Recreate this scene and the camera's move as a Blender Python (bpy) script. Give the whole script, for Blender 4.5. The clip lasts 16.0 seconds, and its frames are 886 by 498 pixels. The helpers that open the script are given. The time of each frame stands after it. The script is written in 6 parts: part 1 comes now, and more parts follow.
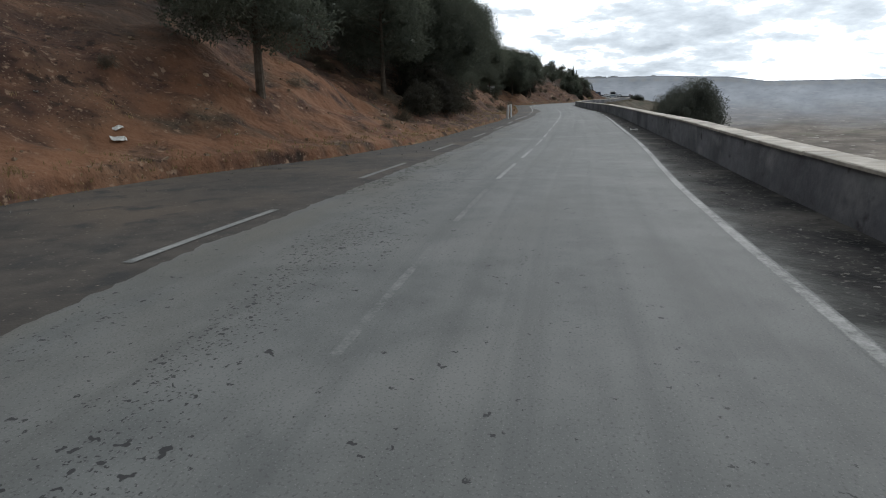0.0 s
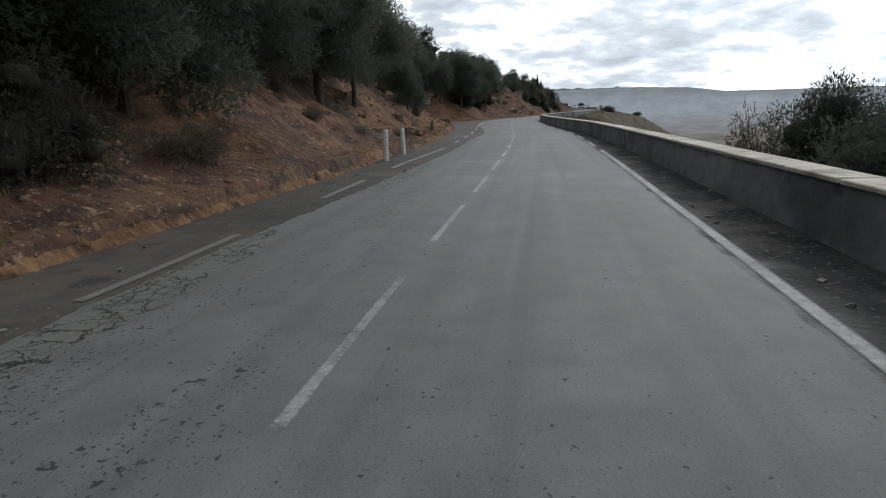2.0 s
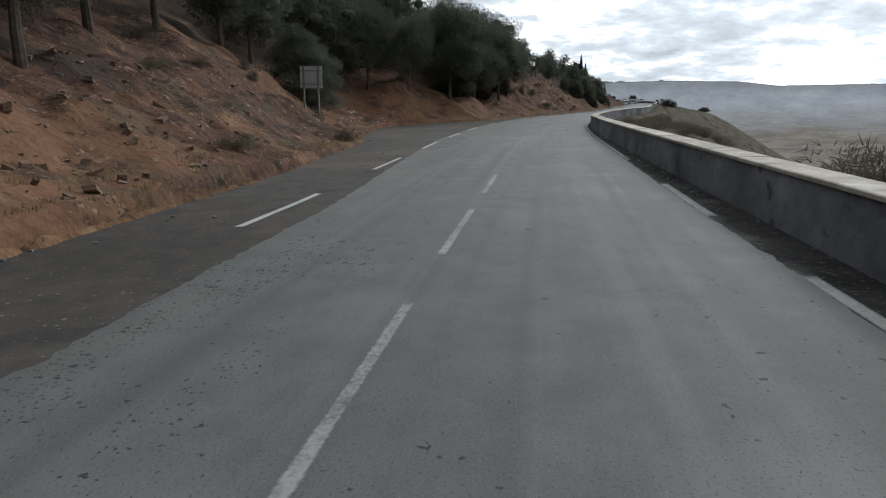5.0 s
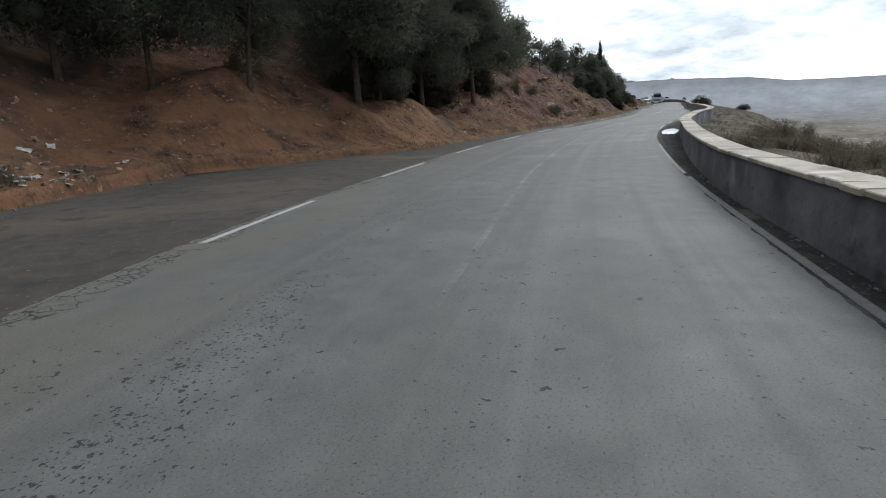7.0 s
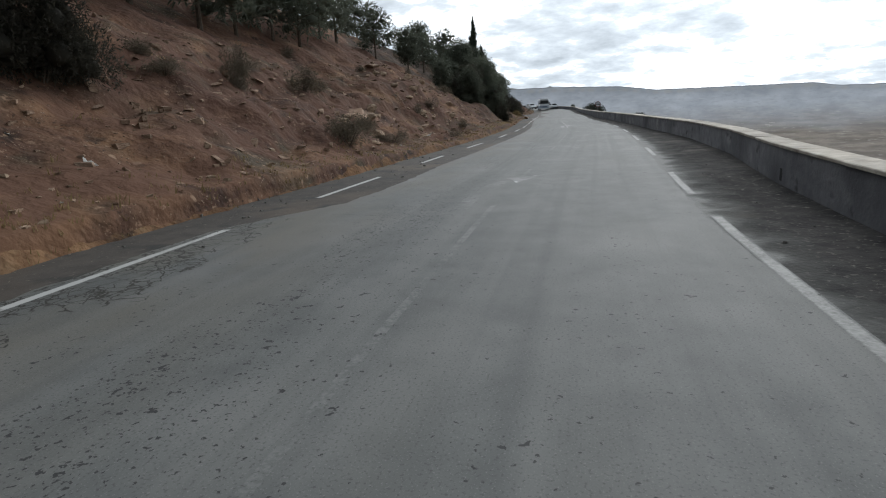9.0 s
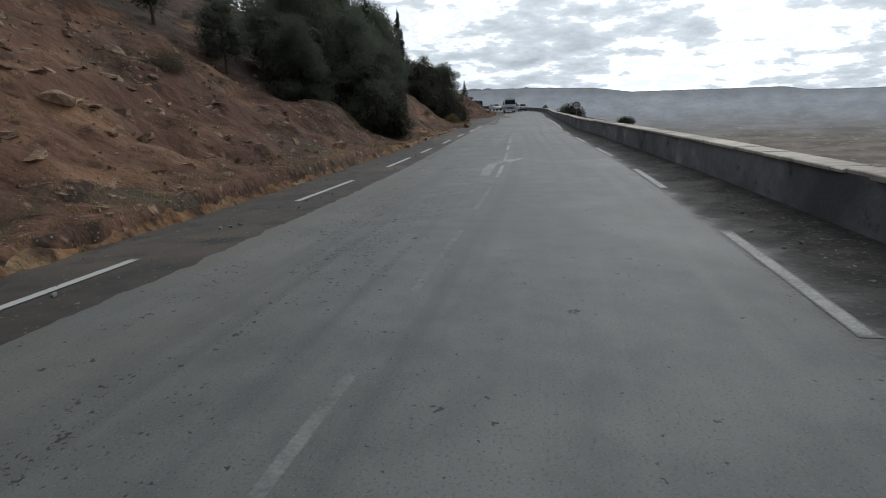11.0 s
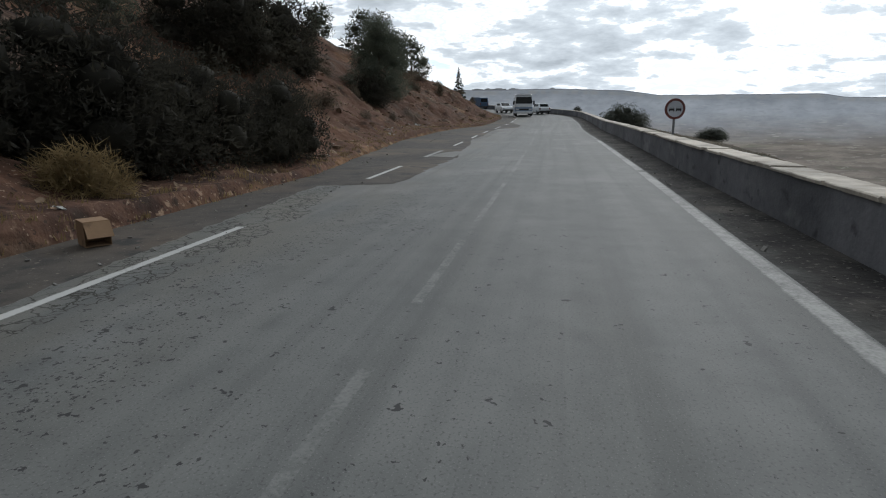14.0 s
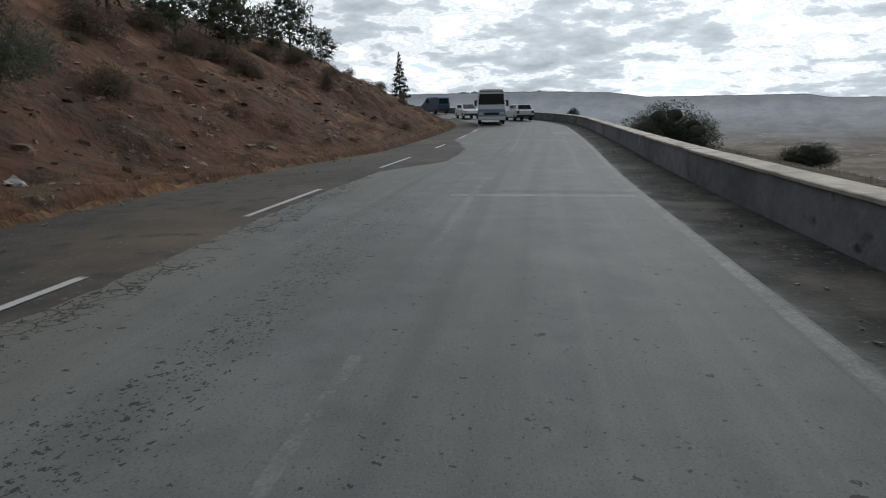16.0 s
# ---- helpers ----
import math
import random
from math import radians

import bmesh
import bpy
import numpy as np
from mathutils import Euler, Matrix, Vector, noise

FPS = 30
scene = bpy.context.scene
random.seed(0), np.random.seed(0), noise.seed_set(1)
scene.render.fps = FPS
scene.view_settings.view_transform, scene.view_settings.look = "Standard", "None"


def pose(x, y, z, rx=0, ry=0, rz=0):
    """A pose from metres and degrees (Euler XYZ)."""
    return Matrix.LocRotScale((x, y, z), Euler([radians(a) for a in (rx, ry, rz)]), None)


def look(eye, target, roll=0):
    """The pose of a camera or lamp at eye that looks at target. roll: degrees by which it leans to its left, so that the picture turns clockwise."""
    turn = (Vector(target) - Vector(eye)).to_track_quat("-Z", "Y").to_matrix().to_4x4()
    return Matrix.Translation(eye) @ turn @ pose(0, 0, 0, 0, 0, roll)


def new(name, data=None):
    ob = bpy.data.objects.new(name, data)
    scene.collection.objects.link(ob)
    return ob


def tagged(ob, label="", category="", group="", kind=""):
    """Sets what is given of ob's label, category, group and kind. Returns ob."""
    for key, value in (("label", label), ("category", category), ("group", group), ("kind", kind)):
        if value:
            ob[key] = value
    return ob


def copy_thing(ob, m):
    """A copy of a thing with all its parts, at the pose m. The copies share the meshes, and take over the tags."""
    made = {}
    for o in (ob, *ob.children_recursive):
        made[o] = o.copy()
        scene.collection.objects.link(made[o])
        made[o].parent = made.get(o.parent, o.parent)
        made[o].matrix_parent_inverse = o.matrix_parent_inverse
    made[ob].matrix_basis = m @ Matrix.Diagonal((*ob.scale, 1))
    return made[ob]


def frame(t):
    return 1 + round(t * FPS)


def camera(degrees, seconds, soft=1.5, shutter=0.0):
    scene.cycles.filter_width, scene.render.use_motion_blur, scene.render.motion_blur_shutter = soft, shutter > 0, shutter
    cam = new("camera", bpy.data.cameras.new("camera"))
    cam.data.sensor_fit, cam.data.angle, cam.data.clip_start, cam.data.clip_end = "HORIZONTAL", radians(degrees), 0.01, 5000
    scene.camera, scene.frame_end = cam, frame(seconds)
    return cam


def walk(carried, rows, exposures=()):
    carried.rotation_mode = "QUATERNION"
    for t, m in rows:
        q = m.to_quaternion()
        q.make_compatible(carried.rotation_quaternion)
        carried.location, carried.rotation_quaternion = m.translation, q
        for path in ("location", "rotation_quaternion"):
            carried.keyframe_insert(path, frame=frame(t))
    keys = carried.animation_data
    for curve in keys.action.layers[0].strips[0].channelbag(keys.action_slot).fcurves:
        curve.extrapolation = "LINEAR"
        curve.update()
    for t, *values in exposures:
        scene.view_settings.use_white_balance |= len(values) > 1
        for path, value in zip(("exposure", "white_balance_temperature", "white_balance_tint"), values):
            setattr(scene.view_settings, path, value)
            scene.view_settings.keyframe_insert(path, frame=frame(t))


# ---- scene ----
cam = camera(73.5, 16.0, soft=1.1)

# The drive: seconds, x, y, heading to the left, tilt, lean.  The lens rides 1.44 m above the road.
EYE = 1.44
PATH = [
    (0, 0.000, -0.000, -3.26, -14.28, -0.89),
    (0.5, 1.469, 5.563, -4.56, -13.73, -0.79),
    (1, 3.098, 11.118, -5.33, -13.37, -1.28),
    (1.5, 4.825, 16.916, -5.87, -13.07, -1.47),
    (2, 6.626, 22.967, -6.13, -13.10, -1.66),
    (2.5, 8.386, 29.319, -5.87, -13.35, -1.78),
    (3, 10.142, 35.609, -5.31, -13.33, -1.46),
    (3.5, 11.804, 41.687, -4.68, -13.01, -1.41),
    (4, 13.303, 47.607, -4.15, -13.46, -1.18),
    (4.5, 14.739, 53.511, -3.48, -13.71, -1.03),
    (5, 16.113, 59.402, -2.68, -13.77, -0.96),
    (5.5, 17.474, 65.406, -1.91, -13.69, -1.04),
    (6, 18.870, 71.652, -1.35, -13.54, -1.34),
    (6.5, 20.350, 78.269, -1.18, -13.38, -1.93),
    (7, 21.915, 85.257, -1.38, -13.20, -2.81),
    (7.5, 23.673, 92.412, -3.42, -13.67, -2.40),
    (8, 25.773, 99.498, -5.93, -13.40, -3.32),
    (8.5, 28.115, 106.333, -9.30, -13.47, -1.93),
    (9, 30.825, 112.808, -12.01, -13.14, -2.51),
    (9.5, 33.752, 119.062, -14.05, -12.98, -2.70),
    (10, 36.769, 125.264, -15.05, -12.95, -2.63),
    (10.5, 39.875, 131.415, -15.01, -13.07, -2.29),
    (11, 42.960, 137.530, -14.32, -13.26, -1.87),
    (11.5, 45.910, 143.623, -13.39, -13.44, -1.54),
    (12, 48.613, 149.710, -12.62, -13.55, -1.50),
    (12.5, 51.070, 155.791, -11.99, -13.58, -1.74),
    (13, 53.519, 161.895, -11.50, -13.68, -1.34),
    (13.5, 56.102, 168.304, -11.56, -13.64, -0.89),
    (14, 58.822, 174.831, -12.29, -13.35, -0.41),
    (14.5, 61.491, 181.081, -13.04, -13.61, -0.62),
    (15, 64.211, 187.392, -13.71, -13.19, -0.69),
    (15.5, 66.980, 193.632, -13.70, -13.21, -1.18),
    (16, 69.559, 200.149, -13.36, -13.04, -0.93),
]


def aim(x, y, yaw, tilt, lean):
    a, b = radians(yaw), radians(tilt)
    return look((x, y, EYE), (x - math.sin(a) * math.cos(b), y + math.cos(a) * math.cos(b), EYE + math.sin(b)), lean)


walk(cam, [(t, aim(x, y, yaw, tilt, lean)) for t, x, y, yaw, tilt, lean in PATH],
     exposures=[(0, 0.08), (3.5, 0.03), (6.5, 0.26), (7, 0.34), (7.5, 0.40), (8, 0.36), (8.5, 0.30), (9, 0.14), (9.5, -0.18), (12.5, -0.14), (14, -0.11), (15, -0.27), (16, -0.30)])

# ---- sky and sun ----
SUN_AZ, SUN_EL = 38.0, 30.0      # degrees clockwise from +y, degrees up
world = bpy.data.worlds.new("sky")
scene.world = world
world.use_nodes = True
wn, wl = world.node_tree.nodes, world.node_tree.links
wn.clear()


def wnode(kind, **values):
    n = wn.new(kind)
    for k, v in values.items():
        n.inputs[k].default_value = v
    return n


sky = wn.new("ShaderNodeTexSky")
sky.sky_type, sky.sun_disc = "NISHITA", False
sky.sun_elevation, sky.sun_rotation = radians(SUN_EL), radians(SUN_AZ)
sky.air_density, sky.dust_density = 1.0, 2.0
coord = wn.new("ShaderNodeTexCoord")
# clouds lie on a flat layer: the direction divided by its height, flattened towards the horizon
sep = wn.new("ShaderNodeSeparateXYZ")
wl.new(coord.outputs["Generated"], sep.inputs[0])
up = wn.new("ShaderNodeMath"); up.operation = "MAXIMUM"; up.inputs[1].default_value = 0.0
wl.new(sep.outputs["Z"], up.inputs[0])
lift = wn.new("ShaderNodeMath"); lift.operation = "ADD"; lift.inputs[1].default_value = 0.24
wl.new(up.outputs[0], lift.inputs[0])
flat = []
for axis in "XY":
    d = wn.new("ShaderNodeMath"); d.operation = "DIVIDE"
    wl.new(sep.outputs[axis], d.inputs[0]); wl.new(lift.outputs[0], d.inputs[1])
    flat.append(d)
layer = wn.new("ShaderNodeCombineXYZ")
wl.new(flat[0].outputs[0], layer.inputs[0]); wl.new(flat[1].outputs[0], layer.inputs[1])
big = wnode("ShaderNodeTexNoise", Scale=1.15, Detail=5.0, Roughness=0.5, Distortion=0.0)
small = wnode("ShaderNodeTexNoise", Scale=4.2, Detail=12.0, Roughness=0.6, Distortion=0.1)
for n in (big, small):
    wl.new(layer.outputs[0], n.inputs["Vector"])
mixn = wn.new("ShaderNodeMix"); mixn.data_type = "FLOAT"; mixn.inputs[0].default_value = 0.5
wl.new(big.outputs["Fac"], mixn.inputs[2]); wl.new(small.outputs["Fac"], mixn.inputs[3])
# cloud tone: blue gaps, sunlit rims, then grey bellies
tone = wn.new("ShaderNodeValToRGB")
tone.color_ramp.elements[0].position, tone.color_ramp.elements[0].color = 0.37, (0.60, 0.74, 0.90, 1)
tone.color_ramp.elements[1].position, tone.color_ramp.elements[1].color = 0.64, (0.33, 0.375, 0.42, 1)
for place_, shade in ((0.40, (0.70, 0.82, 0.95)), (0.415, (1.02, 1.06, 1.10)), (0.455, (0.96, 1.01, 1.05)), (0.467, (0.66, 0.715, 0.77)), (0.49, (0.84, 0.89, 0.94)), (0.497, (0.72, 0.775, 0.83)),
                      (0.512, (0.54, 0.60, 0.655)), (0.55, (0.46, 0.515, 0.57))):
    tone.color_ramp.elements.new(place_).color = (*shade, 1)
wl.new(mixn.outputs[0], tone.inputs[0])
# glow round the hidden sun
sun_dir = Vector((math.sin(radians(SUN_AZ)) * math.cos(radians(SUN_EL)), math.cos(radians(SUN_AZ)) * math.cos(radians(SUN_EL)), math.sin(radians(SUN_EL))))
dot = wn.new("ShaderNodeVectorMath"); dot.operation = "DOT_PRODUCT"; dot.inputs[1].default_value = sun_dir
wl.new(coord.outputs["Generated"], dot.inputs[0])
glow = wn.new("ShaderNodeMapRange")
glow.inputs["From Min"].default_value, glow.inputs["From Max"].default_value = 0.2, 1.0
glow.inputs["To Min"].default_value, glow.inputs["To Max"].default_value = 0.58, 1.95
wl.new(dot.outputs["Value"], glow.inputs["Value"])
lit = wn.new("ShaderNodeVectorMath"); lit.operation = "SCALE"
wl.new(tone.outputs[0], lit.inputs[0]); wl.new(glow.outputs[0], lit.inputs["Scale"])
# a little blue in the gaps
gap = wn.new("ShaderNodeMapRange")
gap.inputs["From Min"].default_value, gap.inputs["From Max"].default_value = 0.30, 0.40
gap.inputs["To Min"].default_value, gap.inputs["To Max"].default_value = 0.25, 0.0
wl.new(mixn.outputs[0], gap.inputs["Value"])
bg_sky = wn.new("ShaderNodeBackground"); bg_sky.inputs["Strength"].default_value = 0.12
wl.new(sky.outputs[0], bg_sky.inputs["Color"])
bg_cloud = wn.new("ShaderNodeBackground"); bg_cloud.inputs["Strength"].default_value = 0.85
wl.new(lit.outputs[0], bg_cloud.inputs["Color"])
both = wn.new("ShaderNodeMixShader")
wl.new(gap.outputs[0], both.inputs[0]); wl.new(bg_cloud.outputs[0], both.inputs[1]); wl.new(bg_sky.outputs[0], both.inputs[2])
out = wn.new("ShaderNodeOutputWorld")
wl.new(both.outputs[0], out.inputs["Surface"])

sun = new("sun", bpy.data.lights.new("sun", "SUN"))
sun.data.energy, sun.data.angle, sun.data.color = 0.95, radians(22), (0.97, 0.975, 0.97)
sun.matrix_world = look(tuple(sun_dir * 50), (0, 0, 0))


# ---- materials ----
def material(name, colour, rough=0.8, spots=(), scale=4.0, detail=6.0, second=None, bump=0.3, bump_scale=None, bump_dist=0.02,
             metal=0.0, spec=0.5, per_object=0.0, stretch=None, big_scale=None, big=0.25, along=False):
    """A surface: base colour broken by fine grain and by broad stains, with relief from the same grain."""
    m = bpy.data.materials.new(name)
    m.use_nodes = True
    n, l = m.node_tree.nodes, m.node_tree.links
    b = n["Principled BSDF"]
    b.inputs["Roughness"].default_value, b.inputs["Metallic"].default_value = rough, metal
    b.inputs["Specular IOR Level"].default_value = spec
    tc = n.new("ShaderNodeTexCoord")
    vec = tc.outputs["UV" if along else "Object"]
    if stretch:
        mp = n.new("ShaderNodeMapping"); mp.inputs["Scale"].default_value = stretch
        l.new(vec, mp.inputs[0]); vec = mp.outputs[0]
    fine = n.new("ShaderNodeTexNoise"); fine.inputs["Scale"].default_value, fine.inputs["Detail"].default_value = scale, detail
    fine.inputs["Roughness"].default_value = 0.6
    l.new(vec, fine.inputs["Vector"])
    ramp = n.new("ShaderNodeValToRGB")
    ramp.color_ramp.elements[0].position, ramp.color_ramp.elements[1].position = 0.35, 0.66
    ramp.color_ramp.elements[0].color = (*colour, 1)
    ramp.color_ramp.elements[1].color = (*(second or [c * 1.35 for c in colour]), 1)
    l.new(fine.outputs["Fac"], ramp.inputs[0])
    broad = n.new("ShaderNodeTexNoise"); broad.inputs["Scale"].default_value = big_scale or scale * 0.12
    broad.inputs["Detail"].default_value = 4.0
    l.new(vec, broad.inputs["Vector"])
    mr = n.new("ShaderNodeMapRange")
    mr.inputs["From Min"].default_value, mr.inputs["From Max"].default_value = 0.3, 0.7
    mr.inputs["To Min"].default_value, mr.inputs["To Max"].default_value = 1 - big, 1 + big
    l.new(broad.outputs["Fac"], mr.inputs["Value"])
    val = mr.outputs[0]
    if per_object:
        oi = n.new("ShaderNodeObjectInfo")
        pr = n.new("ShaderNodeMapRange"); pr.inputs["To Min"].default_value, pr.inputs["To Max"].default_value = 1 - per_object, 1 + per_object
        l.new(oi.outputs["Random"], pr.inputs["Value"])
        mu = n.new("ShaderNodeMath"); mu.operation = "MULTIPLY"
        l.new(val, mu.inputs[0]); l.new(pr.outputs[0], mu.inputs[1]); val = mu.outputs[0]
    sc = n.new("ShaderNodeVectorMath"); sc.operation = "SCALE"
    l.new(ramp.outputs[0], sc.inputs[0]); l.new(val, sc.inputs["Scale"])
    col = sc.outputs[0]
    for (spot_colour, spot_scale, low, high) in spots:
        sp = n.new("ShaderNodeTexNoise"); sp.inputs["Scale"].default_value, sp.inputs["Detail"].default_value = spot_scale, 5.0
        l.new(vec, sp.inputs["Vector"])
        mk = n.new("ShaderNodeMapRange"); mk.inputs["From Min"].default_value, mk.inputs["From Max"].default_value = low, high
        l.new(sp.outputs["Fac"], mk.inputs["Value"])
        mx = n.new("ShaderNodeMix"); mx.data_type = "RGBA"
        l.new(mk.outputs[0], mx.inputs[0]); l.new(col, mx.inputs[6]); mx.inputs[7].default_value = (*spot_colour, 1)
        col = mx.outputs[2]
    l.new(col, b.inputs["Base Color"])
    if bump:
        bn = n.new("ShaderNodeTexNoise"); bn.inputs["Scale"].default_value, bn.inputs["Detail"].default_value = bump_scale or scale * 3, 6.0
        l.new(vec, bn.inputs["Vector"])
        bp = n.new("ShaderNodeBump"); bp.inputs["Strength"].default_value, bp.inputs["Distance"].default_value = bump, bump_dist
        l.new(bn.outputs["Fac"], bp.inputs["Height"]); l.new(bp.outputs[0], b.inputs["Normal"])
    return m


def plain(name, colour, rough=0.5, metal=0.0, emit=None):
    m = bpy.data.materials.new(name)
    m.use_nodes = True
    b = m.node_tree.nodes["Principled BSDF"]
    b.inputs["Base Color"].default_value, b.inputs["Roughness"].default_value, b.inputs["Metallic"].default_value = (*colour, 1), rough, metal
    return m


def eroded_earth():
    """Red-brown cut earth: dark crumbly ground, tan strata, orange clay and dull grassy patches."""
    m = material("red_earth", (0.058, 0.035, 0.02834), 0.95, scale=1.5, detail=9.0, second=(0.16, 0.087, 0.05777), bump=0.8, bump_scale=3.6, bump_dist=0.14, spec=0.12,
                 spots=(((0.23, 0.132, 0.07848), 0.22, 0.54, 0.68), ((0.085, 0.066, 0.04578), 0.42, 0.53, 0.62), ((0.3, 0.205, 0.1417), 5.0, 0.61, 0.68), ((0.04, 0.028, 0.0218), 2.3, 0.56, 0.66)), big_scale=0.13, big=0.35)
    n, l = m.node_tree.nodes, m.node_tree.links
    b = n["Principled BSDF"]
    col = b.inputs["Base Color"].links[0].from_socket
    tc = n.new("ShaderNodeTexCoord").outputs["Object"]

    def noise_of(scale, stretch, detail):
        mp = n.new("ShaderNodeMapping"); mp.inputs["Scale"].default_value = stretch
        l.new(tc, mp.inputs[0])
        t = n.new("ShaderNodeTexNoise"); t.inputs["Scale"].default_value, t.inputs["Detail"].default_value = scale, detail
        l.new(mp.outputs[0], t.inputs["Vector"])
        return t.outputs["Fac"]

    def mask(x, lo, hi, top):
        r = n.new("ShaderNodeMapRange")
        for k, v in zip(("From Min", "From Max", "To Max"), (lo, hi, top)):
            r.inputs[k].default_value = v
        l.new(x, r.inputs["Value"])
        return r.outputs[0]

    for scale, stretch, lo, hi, top, colour in ((0.7, (0.5, 0.5, 1.7), 0.54, 0.66, 0.6, (0.29, 0.165, 0.0981)), (0.8, (0.5, 0.5, 1.7), 0.55, 0.66, 0.5, (0.055, 0.034, 0.02507)),
                                                 (14.0, (1, 1, 1), 0.60, 0.66, 0.8, (0.035, 0.026, 0.02071)), (18.0, (1, 1, 1), 0.64, 0.68, 0.8, (0.33, 0.25, 0.1853))):
        x = n.new("ShaderNodeMix"); x.data_type = "RGBA"
        l.new(mask(noise_of(scale, stretch, 6.0), lo, hi, top), x.inputs[0]); l.new(col, x.inputs[6]); x.inputs[7].default_value = (*colour, 1)
        col = x.outputs[2]
    # bare clay where the slope was dug or has slipped: start and end along the road, then across it
    plan = n.new("ShaderNodeSeparateXYZ")
    l.new(n.new("ShaderNodeTexCoord").outputs["UV"], plan.inputs[0])
    jitter = noise_of(0.5, (1, 1, 1), 5.0)
    patchy = mask(noise_of(0.9, (1, 1, 1), 6.0), 0.38, 0.56, 0.8)

    def shifted(axis, amount):
        q = n.new("ShaderNodeMath"); q.operation = "MULTIPLY_ADD"; q.inputs[1].default_value = amount
        l.new(jitter, q.inputs[0]); l.new(plan.outputs[axis], q.inputs[2])
        return q.outputs[0]

    along_, across_ = shifted("X", 14.0), shifted("Y", 7.0)
    # darker grey-brown ground over stretches under the trees
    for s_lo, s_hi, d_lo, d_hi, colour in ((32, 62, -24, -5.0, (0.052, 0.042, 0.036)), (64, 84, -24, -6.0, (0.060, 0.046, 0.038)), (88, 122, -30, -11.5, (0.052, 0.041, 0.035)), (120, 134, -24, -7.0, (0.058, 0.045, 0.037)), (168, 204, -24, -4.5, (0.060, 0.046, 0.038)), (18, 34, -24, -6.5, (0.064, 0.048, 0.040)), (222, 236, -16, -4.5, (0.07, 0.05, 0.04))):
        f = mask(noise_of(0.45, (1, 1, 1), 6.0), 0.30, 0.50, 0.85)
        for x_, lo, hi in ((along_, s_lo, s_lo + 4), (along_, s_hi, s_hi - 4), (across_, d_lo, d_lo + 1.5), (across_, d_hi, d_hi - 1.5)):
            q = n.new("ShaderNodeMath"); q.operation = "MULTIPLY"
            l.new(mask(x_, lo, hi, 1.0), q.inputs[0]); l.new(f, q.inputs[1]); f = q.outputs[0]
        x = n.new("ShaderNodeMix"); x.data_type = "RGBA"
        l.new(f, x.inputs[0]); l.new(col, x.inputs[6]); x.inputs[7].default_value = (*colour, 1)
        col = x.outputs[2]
    # bare clay
    for s_lo, s_hi, d_lo, d_hi, colour in ((10, 33, -7.5, 2.0, (0.21, 0.104, 0.05886)), (57, 82, -6.5, 2.0, (0.195, 0.102, 0.06104)), (92, 116, -13.5, -5.5, (0.19, 0.098, 0.05668)), (110, 134, -8.2, 2.0, (0.225, 0.124, 0.07194)),
                                           (124, 170, -16.0, -2.0, (0.118, 0.064, 0.046)), (204, 232, -10.0, 0.0, (0.122, 0.062, 0.040)), (212, 268, -16.0, 1.0, (0.112, 0.060, 0.041))):
        f = patchy
        for x_, lo, hi in ((along_, s_lo, s_lo + 3), (along_, s_hi, s_hi - 3), (across_, d_lo, d_lo + 1.5), (across_, d_hi, d_hi - 1.0)):
            q = n.new("ShaderNodeMath"); q.operation = "MULTIPLY"
            l.new(mask(x_, lo, hi, 1.0), q.inputs[0]); l.new(f, q.inputs[1]); f = q.outputs[0]
        x = n.new("ShaderNodeMix"); x.data_type = "RGBA"
        l.new(f, x.inputs[0]); l.new(col, x.inputs[6]); x.inputs[7].default_value = (*colour, 1)
        col = x.outputs[2]
    l.new(col, b.inputs["Base Color"])
    return m


EARTH = eroded_earth()
SCRUB = material("scrub_land", (0.075, 0.06, 0.043), 0.95, scale=1.2, second=(0.14, 0.11, 0.075), bump=0.8, bump_scale=4.0, bump_dist=0.1, spec=0.15,
                 spots=(((0.045, 0.05, 0.03), 0.5, 0.5, 0.6),))


